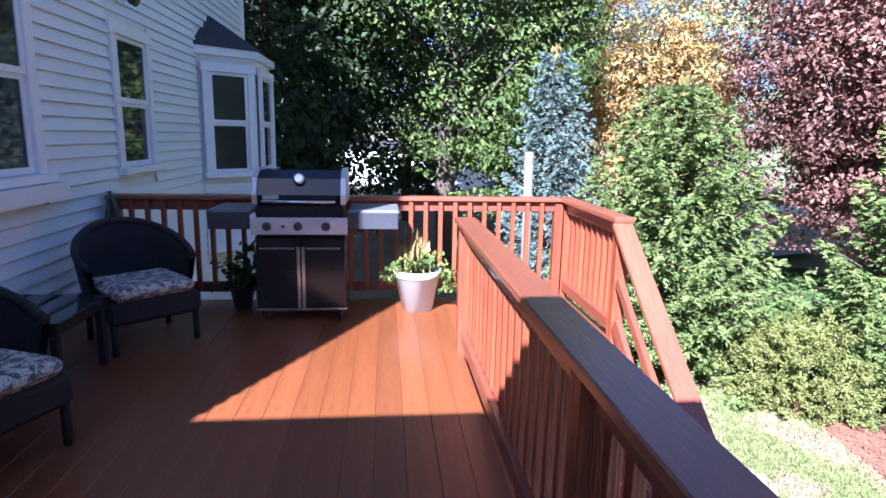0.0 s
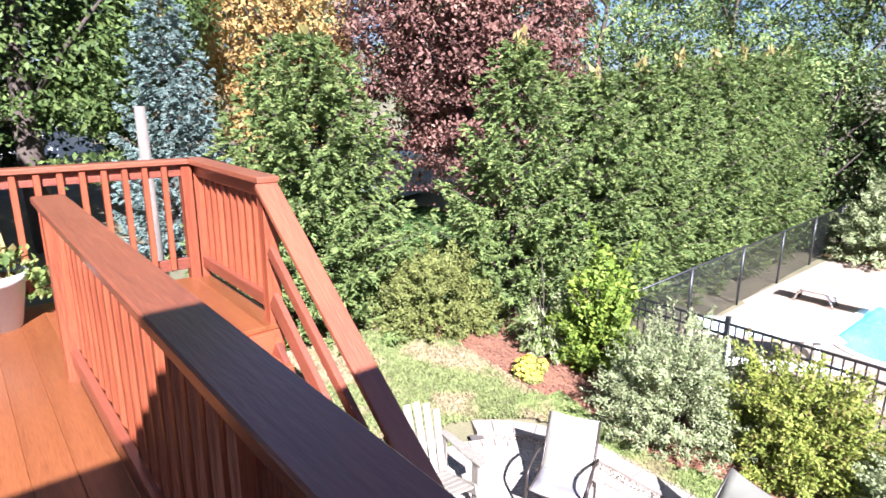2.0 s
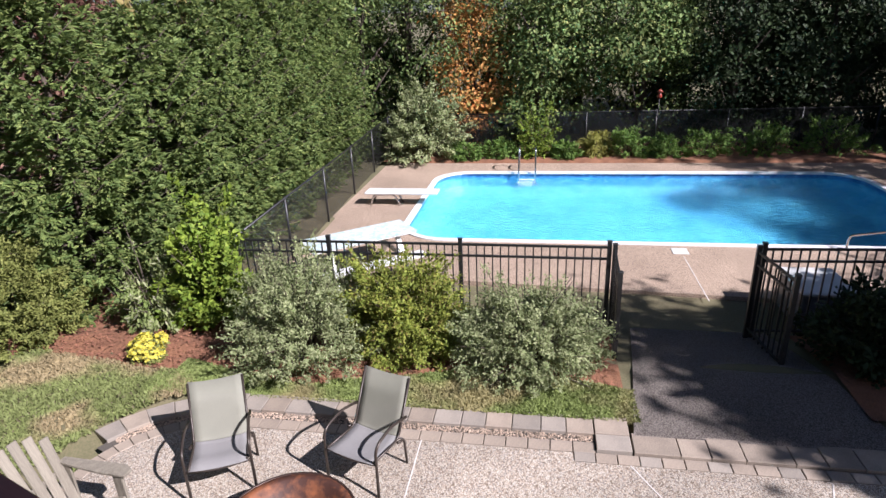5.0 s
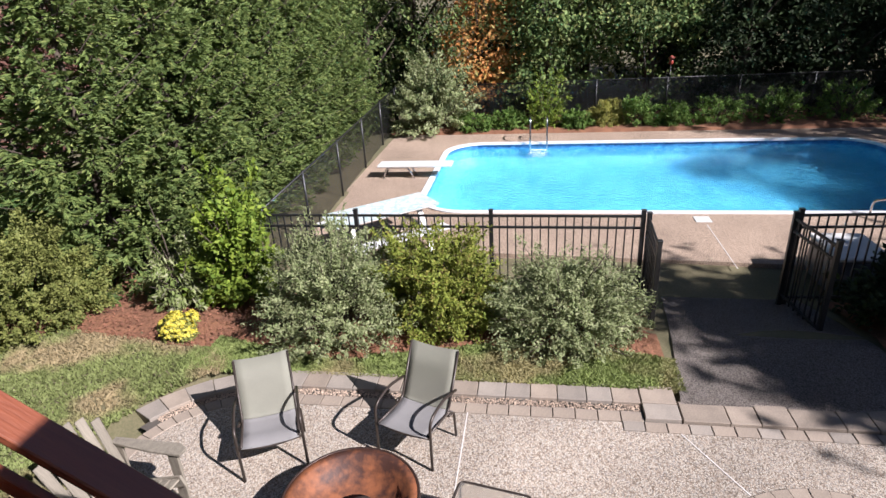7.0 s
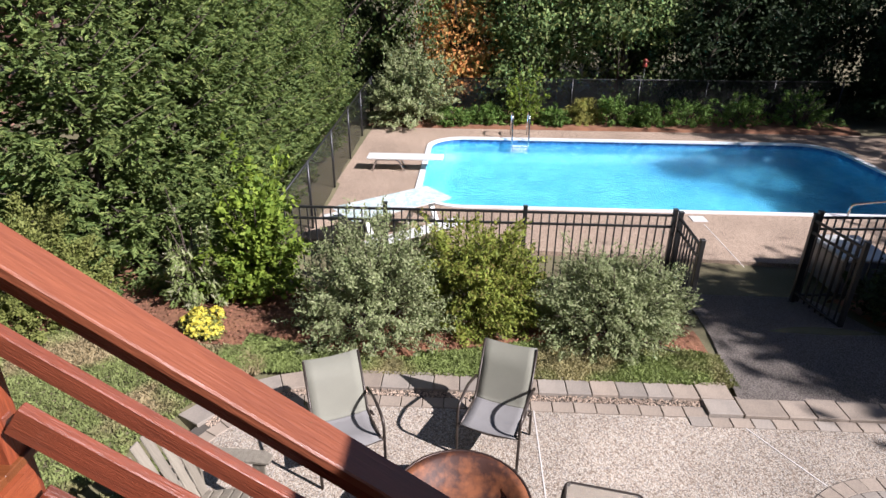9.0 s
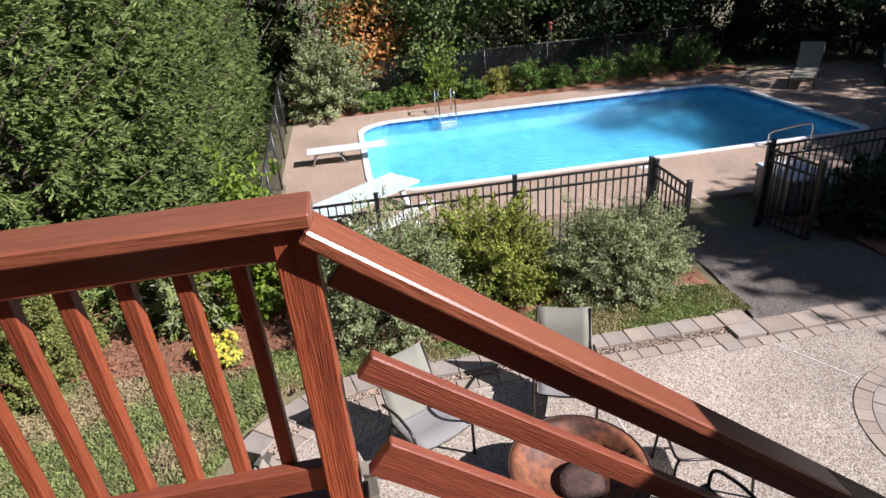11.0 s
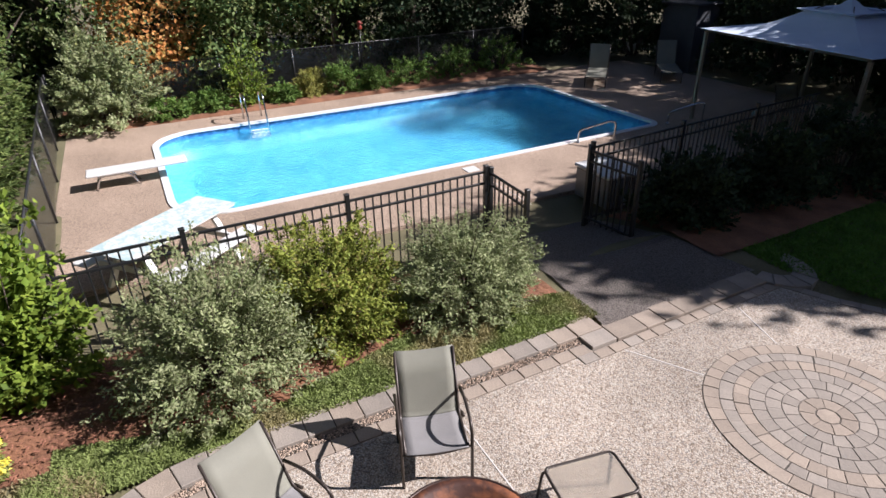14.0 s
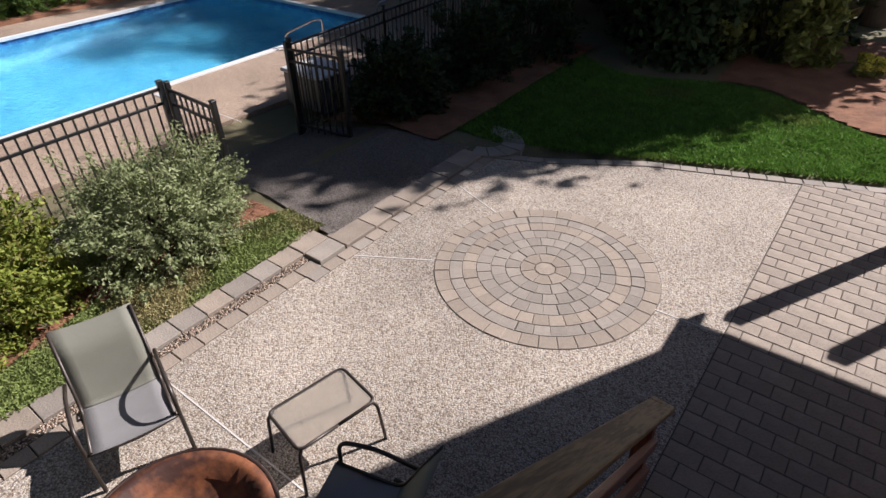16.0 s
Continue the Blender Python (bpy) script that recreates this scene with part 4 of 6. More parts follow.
# ---- things on the patio ----
def sling_chair(label, m):
    """Patio chair of bent bronze tube with a mesh sling; forward is local +y."""
    t = thing("patio_chair", label, "chair", m, "sling chairs on the patio")
    for sx in (-1, 1):
        x = sx * 0.275
        pts = rounded([(x, 0.25, 0.0), (x, 0.24, 0.53), (x, -0.02, 0.57), (x, -0.27, 0.50)], 0.10)
        part("arm_and_front_leg", tube(pts, 0.0135, 8), BRONZE, t)
        part("back_tube", tube(rounded([(sx * 0.245, 0.25, 0.36), (sx * 0.245, -0.16, 0.32), (sx * 0.245, -0.42, 0.82)], 0.08), 0.0115, 8), BRONZE, t)
        part("rear_leg", tube(rounded([(x, -0.10, 0.33), (x, -0.21, 0.30), (x, -0.23, 0.0)], 0.05), 0.0125, 8), BRONZE, t)
    part("front_bar", tube(rounded([(-0.27, 0.245, 0.35), (0, 0.26, 0.325), (0.27, 0.245, 0.35)], 0.1), 0.011, 8), BRONZE, t)
    part("rear_bar", tube([(-0.27, -0.2, 0.30), (0.27, -0.2, 0.30)], 0.010, 8), BRONZE, t)
    line = rounded([(0, 0.26, 0.362), (0, 0.0, 0.325), (0, -0.17, 0.335), (0, -0.30, 0.60), (0, -0.425, 0.83)], 0.05, 6)
    for nm, seg in (("seat", line[:len(line) // 2 + 1]), ("backrest", line[len(line) // 2:])):
        bm = bmesh.new()
        rows = [[bm.verts.new((sx, p.y, p.z - 0.018 * (1 - (sx / 0.245) ** 2))) for sx in np.linspace(-0.245, 0.245, 7)] for p in seg]
        for a, b in zip(rows, rows[1:]):
            for k in range(6):
                bm.faces.new((a[k], a[k + 1], b[k + 1], b[k])).smooth = True
        bmesh.ops.recalc_face_normals(bm, faces=bm.faces)
        bmesh.ops.solidify(bm, geom=bm.faces[:], thickness=0.004)
        part(nm, bm, SEATMESH if nm == "seat" else SLING, t, "taut grey mesh seat" if nm == "seat" else "taut beige mesh back")
    return t


sling_chair("bronze tube patio chair with a beige mesh sling, in full sun", pose(4.17, 3.46, PATIO_Z, 0, 0, 115))
sling_chair("bronze tube patio chair with beige sling near the low wall", pose(4.43, 2.165, PATIO_Z, 0, 0, 71.6))
sling_chair("bronze tube patio chair standing in the house's shade", pose(2.73, 1.80, PATIO_Z, 0, 0, -73))

FROST = bpy.data.materials.new("bronze_tinted_glass")
FROST.use_nodes = True
f_ = FROST.node_tree.nodes["Principled BSDF"]
f_.inputs["Base Color"].default_value, f_.inputs["Roughness"].default_value, f_.inputs["Transmission Weight"].default_value = (0.75, 0.70, 0.62, 1), 0.15, 0.85
tb = thing("patio_side_table", "small rectangular patio table with glass top and bronze tube legs", "table", pose(3.385, 1.425, PATIO_Z, 0, 0, -11))
w, d_, h_ = 0.19, 0.28, 0.40
part("rim", tube(rounded([(-w, 0, h_), (-w, -d_, h_), (w, -d_, h_), (w, d_, h_), (-w, d_, h_), (-w, 0.01, h_)], 0.05), 0.0115, 8), BRONZE, tb)
gl = part("glass_top", box(-w + 0.008, -d_ + 0.008, h_ - 0.004, w - 0.008, d_ - 0.008, h_ + 0.004), FROST, tb, "bronze tinted glass")
for sx in (-1, 1):
    for sy in (-1, 1):
        part("leg", tube(rounded([(sx * w * 0.9, sy * d_ * 0.9, h_ - 0.005), (sx * (w + 0.005), sy * (d_ + 0.005), h_ - 0.05), (sx * (w + 0.025), sy * (d_ + 0.03), 0)], 0.03), 0.0115, 8), BRONZE, tb)

COPPER = mat("rusted_copper", (0.24, 0.085, 0.035), (0.06, 0.024, 0.016), 3, 0.62, 0.4, 14, metal=0.15, amount=0.3)
fp = thing("fire_pit", "round rust-brown copper fire bowl on a dark stand", "fire pit", pose(3.36, 2.46, PATIO_Z))
part("bowl", lathe(((0.10, 0.16), (0.28, 0.22), (0.40, 0.31), (0.455, 0.40), (0.515, 0.415), (0.515, 0.435), (0.445, 0.425), (0.385, 0.33), (0.27, 0.26), (0.05, 0.22)), 40), COPPER, fp, "rusted copper bowl")
part("rim", tube([(0.515 * math.cos(a), 0.515 * math.sin(a), 0.425) for a in np.linspace(0, 6.2832, 41)[:-1]], 0.014, 8, True), mat("dark_rim", (0.06, 0.035, 0.028), None, 8, 0.45, 0.1, 60, metal=0.4), fp)
for k in range(3):
    a = k * 2.094 + 0.4
    part("leg", tube([(0.26 * math.cos(a), 0.26 * math.sin(a), 0.24), (0.34 * math.cos(a), 0.34 * math.sin(a), 0.0)], 0.016, 8), IRON, fp)
part("ash", lathe(((0.19, 0.243), (0.2, 0.252), (0.08, 0.262)), 20), mat("ash_and_charcoal", (0.10, 0.05, 0.035), (0.03, 0.02, 0.018), 9, 0.9, 0.7, 40), fp)

GREYWOOD = mat("weathered_grey_wood", (0.29, 0.255, 0.20), (0.18, 0.155, 0.12), 4, 0.85, 0.5, 45, (6, 6, 0.4), vary=0.12)
ad = thing("adirondack_chair", "weathered grey wooden slat chair with flat arms", "chair", pose(3.27, 4.28, PATIO_Z, 0, 0, 172))
tilt = pose(0, -0.18, 0.24, 20, 0, 0)
for k in range(6):
    x = (k - 2.5) * 0.088
    hgt = 0.74 - 0.02 * (k - 2.5) ** 2
    put("back_slat", mesh_of(box(-0.04, -0.01, 0, 0.04, 0.01, hgt, 0.006)), GREYWOOD, ad, tilt @ pose(x, 0, 0, 0, (k - 2.5) * 1.6, 0))
for k in range(6):
    put("seat_slat", centred(0.50, 0.075, 0.018, 0.004), GREYWOOD, ad, pose(0, -0.16 + 0.088 * k, 0.235 + 0.021 * k, 12, 0, 0))
for sx in (-1, 1):
    part("arm", prism([(sx * 0.27, -0.32), (sx * 0.34, -0.32), (sx * 0.40, 0.28), (sx * 0.36, 0.36), (sx * 0.28, 0.36), (sx * 0.26, 0.1)], 0.57, 0.592, 0.004), GREYWOOD, ad)
    part("front_leg", box(sx * 0.30 - 0.012, 0.22, 0, sx * 0.30 + 0.012, 0.32, 0.57, 0.004), GREYWOOD, ad)
    beam("side_rail", (sx * 0.265, 0.34, 0.33), (sx * 0.265, -0.48, 0.05), 0.022, 0.11, GREYWOOD, ad)
    part("rear_leg", box(sx * 0.29 - 0.01, -0.3, 0.12, sx * 0.29 + 0.01, -0.22, 0.57, 0.003), GREYWOOD, ad)
beam("back_brace", (-0.27, -0.30, 0.50), (0.27, -0.30, 0.50), 0.02, 0.07, GREYWOOD, ad)

# ---- pool fence ----
FENCE_X, FTOP = 7.58, -1.38


def picket_panel(label, ax, ay, bx, by, top=FTOP, bottom=-2.68, cat="fence", name="pool_fence", end_posts=(True, True), lift=0.06):
    t = thing(name, label, cat, None, "black picket pool fence")
    a, b = Vector((ax, ay, 0)), Vector((bx, by, 0))
    L = (b - a).length
    d = (b - a) / L
    for z in (top - 0.03, top - 0.19, bottom + lift + 0.06):
        beam("rail", (a.x, a.y, z), (b.x, b.y, z), 0.028, 0.032, IRON, t, 0.003)
    pk = centred(0.017, 0.017, top - 0.03 - bottom - lift, 0)
    n = int(L / 0.105)
    for k in range(1, n):
        p = a + d * (L * k / n)
        put("picket", pk, IRON, t, Matrix.Translation((p.x, p.y, (top - 0.03 + bottom + lift) / 2)))
    for p, on in ((a, end_posts[0]), (b, end_posts[1])):
        if on:
            put("post", centred(0.055, 0.055, top + 0.05 - bottom + 0.05, 0.003), IRON, t, Matrix.Translation((p.x, p.y, (top + bottom) / 2)))
            put("post_cap", centred(0.066, 0.066, 0.02, 0.006), IRON, t, Matrix.Translation((p.x, p.y, top + 0.055)))
    return t


for a, b in ((5.25, 3.56), (3.56, 1.70), (1.70, -0.25)):
    picket_panel("black metal picket fence panel round the pool", FENCE_X, a, FENCE_X, b, end_posts=(False, True))
picket_panel("open black metal picket gate leaf", FENCE_X - 0.02, -0.32, 6.66, -0.28, -1.41, -2.62, "gate", "pool_gate", (True, True))
picket_panel("open black metal picket gate leaf in the shade", 7.60, -2.06, 6.72, -2.18, -1.41, -2.62, "gate", "pool_gate", (True, True))
for a, b in ((-2.13, -4.08), (-4.08, -6.0), (-6.0, -7.9)):
    picket_panel("black metal picket fence panel in deep shade", 7.63 + (-2.13 - a) * 0.05, a, 7.63 + (-2.13 - b) * 0.05, b, end_posts=(True, False))


def chain_link(label, ax, ay, bx, by, bottom, h=1.22):
    t = thing("chain_link_fence", label, "fence")
    a, b = Vector((ax, ay, 0)), Vector((bx, by, 0))
    L = (b - a).length
    d = (b - a) / L
    n = max(2, round(L / 2.2))
    for k in range(n + 1):
        p = a + d * L * k / n
        part("post", tube([(p.x, p.y, bottom - 0.1), (p.x, p.y, bottom + h + 0.03)], 0.025, 8), IRON, t)
    part("top_rail", tube([(a.x, a.y, bottom + h), (b.x, b.y, bottom + h)], 0.019, 8), IRON, t)
    V, F = [], []
    s = Vector((-d.y, d.x, 0)) * 0.0022
    for sg in (-1, 1):
        q = -h
        while q < L + h:
            u0, u1 = (q, q + h) if sg > 0 else (q + h, q)
            pts = []
            for u, z in ((u0, bottom + 0.03), (u1, bottom + h)):
                pts.append((u, z))
            (ua, za), (ub, zb) = pts
            if 0 <= min(ua, ub) and max(ua, ub) <= L:
                i = len(V)
                for u, z in pts:
                    p = a + d * u
                    for o in ((0.006, 0), (-0.006, 0)):
                        V.append((p.x + d.x * o[0] + s.x * sg, p.y + d.y * o[0] + s.y * sg, z))
                F.append((i, i + 1, i + 3, i + 2))
            q += 0.05
    me = bpy.data.meshes.new("wire_mesh")
    me.from_pydata(V, [], F)
    tagged(put("wire_mesh", me, IRON, t), "black coated wire mesh", kind="stuff")
    return t


chain_link("black chain-link fence along the spruce screen", 7.62, 5.12, 18.9, 5.60, -2.70)
chain_link("black chain-link fence before the woods", 18.95, 5.55, 19.4, -9.0, -2.65)

# ---- things round the pool ----
lad = thing("pool_ladder", "polished steel pool ladder with white treads", "ladder")
for y in (0.82, 1.28):
    part("side_rail", tube(rounded([(17.15, y, POOL_Z), (17.15, y, -2.02), (16.62, y, -1.98), (16.45, y, -2.6), (16.45, y, -3.7)], 0.2, 7), 0.022, 10), STEEL, lad)
for z in (-2.95, -3.2, -3.45):
    part("tread", box(16.40, 0.84, z - 0.015, 16.5, 1.26, z + 0.015, 0.005), PLASTIC, lad, "white step")


def hand_rail(x, y, rz):
    t = thing("pool_handrail", "bent polished steel pool handrail", "handrail", pose(x, y, POOL_Z, 0, 0, rz), "pool handrails")
    part("tube", tube(rounded([(0.0, -0.02, 0), (0, -0.02, 0.27), (0.62, -0.02, 0.52), (0.76, -0.02, 0.52), (0.76, -0.02, 0.0)], 0.1, 6), 0.021, 10), STEEL, t)
    for q in (0.0, 0.76):
        part("escutcheon", lathe(((0.05, 0.0), (0.045, 0.015), (0.024, 0.022)), 16), STEEL, t, "", pose(q, -0.02, 0))


hand_rail(11.05, -4.77, -137)
hand_rail(11.08, -7.50, -131)

db = thing("diving_board", "white diving board on a steel stand", "diving board")
part("board", box(13.33, 3.05, -2.42, 13.76, 4.82, -2.37, 0.015), PLASTIC, db, "white board with rough top")
part("stand", tube(rounded([(13.40, 4.7, POOL_Z), (13.40, 4.6, -2.44), (13.40, 4.1, -2.44), (13.40, 3.95, POOL_Z)], 0.08), 0.022, 8), STEEL, db)
part("stand", tube(rounded([(13.68, 4.7, POOL_Z), (13.68, 4.6, -2.44), (13.68, 4.1, -2.44), (13.68, 3.95, POOL_Z)], 0.08), 0.022, 8), STEEL, db)
part("fulcrum", tube([(13.38, 4.35, -2.444), (13.70, 4.35, -2.444)], 0.024, 8), STEEL, db)

CLOTH = mat("pale_floral_cloth", (0.58, 0.60, 0.59), (0.36, 0.48, 0.48), 9, 0.7, 0.05, 30, amount=0.22)
pt = thing("picnic_table", "white picnic table with a pale patterned cloth and attached benches", "picnic table", pose(9.32, 3.69, POOL_Z, 0, 0, 39))
part("tabletop", box(-0.36, -0.92, 0.70, 0.36, 0.92, 0.73, 0.01), PLASTIC, pt)
part("table_cover", box(-0.37, -0.94, 0.732, 0.37, 0.94, 0.738), CLOTH, pt, "pale floral table cover")
for sx in (-1, 1):
    part("bench", box(sx * 0.68 - 0.14, -0.9, 0.42, sx * 0.68 + 0.14, 0.9, 0.455, 0.01), PLASTIC, pt)
for sy in (-0.62, 0.62):
    for sx in (-1, 1):
        beam("leg", (sx * 0.16, sy, 0.70), (sx * 0.58, sy, 0.0), 0.05, 0.09, PLASTIC, pt, up=(0, 1, 0))
    beam("cross_bar", (-0.8, sy + 0.05, 0.40), (0.8, sy + 0.05, 0.40), 0.04, 0.08, PLASTIC, pt)

sk = thing("skimmer_lid", "square white skimmer lid flush in the pool deck", "lid", pose(10.78, -1.88, POOL_Z))
part("cover", box(-0.14, -0.14, 0, 0.14, 0.14, 0.012, 0.004), PLASTIC, sk)
sb = thing("deck_box", "pale grey plastic storage box beside the fence", "storage box", pose(8.35, -3.12, POOL_Z))
part("body", box(-0.42, -0.36, 0, 0.42, 0.30, 0.52, 0.02), GREYPL, sb)
part("lid", box(-0.45, -0.39, 0.52, 0.45, 0.33, 0.58, 0.02), PLASTIC, sb)

gz = thing("gazebo", "canopy gazebo with pale two-tier fabric roof on slim posts", "gazebo", pose(8.75, -9.55, POOL_Z, 0, 0, -10))
GX, GY = 2.15, 1.75


def tent(x, y, z0, z1, tx, ty):
    bm = bmesh.new()
    lo = [bm.verts.new(p) for p in ((-x, -y, z0), (x, -y, z0), (x, y, z0), (-x, y, z0))]
    hi = [bm.verts.new(p) for p in ((-tx, -ty, z1), (tx, -ty, z1), (tx, ty, z1), (-tx, ty, z1))]
    for i in range(4):
        bm.faces.new((lo[i], lo[(i + 1) % 4], hi[(i + 1) % 4], hi[i]))
    bmesh.ops.subdivide_edges(bm, edges=bm.edges[:], cuts=5, use_grid_fill=True)
    for v in bm.verts:
        k = (v.co.z - z0) / (z1 - z0)
        v.co.z -= 0.16 * math.sin(math.pi * min(1, max(0, k)))
    bmesh.ops.solidify(bm, geom=bm.faces[:], thickness=0.006)
    return bm


part("canopy", tent(GX, GY, 2.10, 2.60, 0.5, 0.45), CANVAS, gz, "pale fabric canopy")
part("vent_canopy", tent(0.72, 0.62, 2.60, 2.80, 0.03, 0.03), CANVAS, gz, "small upper canopy")
for sx in (-1, 1):
    beam("eave_rail", (sx * (GX - 0.06), -GY + 0.06, 2.06), (sx * (GX - 0.06), GY - 0.06, 2.06), 0.03, 0.05, BRONZE, gz)
    beam("eave_rail", (-GX + 0.06, sx * (GY - 0.06), 2.06), (GX - 0.06, sx * (GY - 0.06), 2.06), 0.03, 0.05, BRONZE, gz)
    for sy in (-1, 1):
        part("post", box(sx * (GX - 0.1) - 0.035, sy * (GY - 0.1) - 0.035, 0, sx * (GX - 0.1) + 0.035, sy * (GY - 0.1) + 0.035, 2.06), GREYWOOD, gz)
        beam("vent_strut", (sx * 0.5, sy * 0.45, 2.56), (sx * 0.3, sy * 0.25, 2.68), 0.02, 0.02, BRONZE, gz)


def lounge(m):
    t = thing("chaise_longue", "reclining sling chaise longue in deep shade", "chaise longue", m, "chaises by the pool")
    for sx in (-0.3, 0.3):
        part("side_rail", tube([(sx, -0.2, 0.32), (sx, 1.3, 0.32)], 0.018, 7), BRONZE, t)
        part("back_rail", tube([(sx, -0.15, 0.32), (sx, -0.42, 1.0)], 0.018, 7), BRONZE, t)
        for y in (-0.1, 1.2):
            part("leg", tube([(sx, y, 0.32), (sx, y, 0.0)], 0.016, 7), BRONZE, t)
    part("seat", box(-0.29, -0.15, 0.315, 0.29, 1.28, 0.325), SLING, t)
    part("backrest", box(-0.29, -0.005, 0, 0.29, 0.005, 0.74, m=pose(0, -0.15, 0.32, 21.7, 0, 0)), SLING, t)
    return t


lounge(pose(15.8, -9.4, POOL_Z, 0, 0, 46))
lounge(pose(15.1, -11.6, POOL_Z, 0, 0, 52))
sling_chair("bronze tube patio chair in the gazebo's shade", pose(8.2, -9.2, POOL_Z, 0, 0, 160))
sling_chair("bronze tube patio chair in the gazebo's shade", pose(9.6, -9.8, POOL_Z, 0, 0, 60))
sh = thing("garden_shed", "tall dark grey shed in deep shade behind the pool", "shed", pose(15.6, -12.9, POOL_Z))
part("wall", box(-0.7, -0.5, 0, 0.7, 0.5, 2.0), mat("slate_grey_paint", (0.06, 0.065, 0.08), None, 3, 0.7, 0.1, 40), sh)
part("roof", box(-0.8, -0.6, 2.0, 0.8, 0.6, 2.08, 0.02), SHINGLE, sh)
bf = thing("bird_feeder", "small red bird feeder on a thin pole", "bird feeder", pose(18.9, -2.75, -2.7))
part("pole", tube([(0, 0, 0), (0, 0, 1.75)], 0.012, 6), IRON, bf)
part("feeder", lathe(((0.06, 1.70), (0.07, 1.72), (0.05, 1.86)), 12), mat("red_plastic", (0.35, 0.05, 0.03), None, 5, 0.4, 0.05), bf)
part("feeder_roof", lathe(((0.11, 1.86), (0.02, 1.94)), 12), mat("red_roof", (0.30, 0.06, 0.04), None, 5, 0.5, 0.05), bf)

# beyond the garden
SHEDB = mat("blue_grey_siding", (0.46, 0.54, 0.68), (0.40, 0.48, 0.62), 2, 0.6, 0.1, 30, (1, 1, 6))
s2 = thing("neighbour_shed", "low blue-grey sided outbuilding beyond the lawn", "shed", pose(14.2, 20.2, -2.45, 0, 0, 20))
part("wall", box(-1.5, -1.0, 0, 1.5, 1.0, 1.35), SHEDB, s2)
for k in range(9):
    part("clapboard", box(-1.52, -1.03, 0.04 + 0.145 * k, 1.52, -1.002, 0.16 + 0.145 * k), SHEDB, s2)
part("roof", prism([(-1.7, -1.25), (1.7, -1.25), (1.7, 1.25), (-1.7, 1.25)], 1.35, 1.5), WHITE, s2)
for x, y, w_, h_ in ((18.0, 25.5, 6, 0.75), (2.5, 44, 9, 2.6)):
    nh = thing("neighbour_house", "low white building seen through the trees", "house", pose(x, y, -2.0, 0, 0, -25))
    part("wall", box(-w_ / 2, -3, -1, w_ / 2, 3, h_), WHITE, nh)
    part("roof", prism([(-w_ / 2 - 0.3, -3.4), (w_ / 2 + 0.3, -3.4), (w_ / 2 + 0.3, 3.4), (-w_ / 2 - 0.3, 3.4)], h_, h_ + 0.4), SHINGLE, nh)
pole = thing("wooden_post", "weathered wooden post standing among the trees", "post", pose(2.32, 9.45, -2.45))
part("shaft", tube([(0, 0, -0.1), (0.01, 0, 1.8), (0.0, 0.01, 3.68)], [0.09, 0.08, 0.072], 10), mat("grey_brown_bark", (0.17, 0.145, 0.115), (0.11, 0.09, 0.075), 5, 0.9, 0.5, 40, (1, 1, 0.3)), pole)
# ---- trees ----
LEAF_SPRUCE = leaf_mat("spruce_needles", (0.10, 0.15, 0.048), (0.19, 0.25, 0.075), 0.25, (0.29, 0.33, 0.105), patch=2.0)
LEAF_BLUE = leaf_mat("blue_spruce_needles", (0.14, 0.20, 0.17), (0.26, 0.33, 0.29), 0.2)
LEAF_MAPLE = leaf_mat("maple_leaves", (0.05, 0.085, 0.022), (0.14, 0.19, 0.05), 0.45)
LEAF_WOOD = leaf_mat("woodland_leaves", (0.07, 0.12, 0.035), (0.17, 0.23, 0.075), 0.45, (0.26, 0.27, 0.09), patch=0.9)
LEAF_GOLD = leaf_mat("golden_leaves", (0.30, 0.20, 0.06), (0.46, 0.28, 0.10), 0.3, (0.24, 0.22, 0.07))
LEAF_COPPER = leaf_mat("copper_leaves", (0.11, 0.05, 0.04), (0.22, 0.115, 0.085), 0.3, (0.33, 0.20, 0.14), patch=0.9)
LEAF_ORANGE = leaf_mat("orange_leaves", (0.52, 0.20, 0.06), (0.58, 0.34, 0.11), 0.3, (0.20, 0.26, 0.07))
# Near-black copy of the leaf tones: deep shade is put into the colour.
LEAF_SHADED = leaf_mat("shade_darkened_leaves", (0.018, 0.032, 0.012), (0.04, 0.062, 0.022), 0.3, through_light=0.1)
LEAF_VAR = leaf_mat("variegated_leaves", (0.20, 0.245, 0.10), (0.37, 0.39, 0.21), 0.2, (0.16, 0.22, 0.075))
LEAF_LIME = leaf_mat("yellow_green_leaves", (0.11, 0.18, 0.025), (0.25, 0.32, 0.045), 0.3)
LEAF_OLIVE = leaf_mat("olive_yellow_leaves", (0.15, 0.20, 0.035), (0.30, 0.33, 0.06), 0.25, (0.20, 0.15, 0.05))
LEAF_YEW = leaf_mat("yew_leaves", (0.13, 0.155, 0.04), (0.26, 0.27, 0.08), 0.2)

GZ = -2.45
spruce("spruce", "green spruce with drooping boughs at the lawn's edge", pose(5.0, 9.8, GZ), 4.75, 2.15, LEAF_SPRUCE, 1, 34, full=0.3)
spruce("blue_spruce", "tall narrow blue spruce", pose(4.25, 15.0, GZ), 6.0, 1.4, LEAF_BLUE, 2, full=0.3)
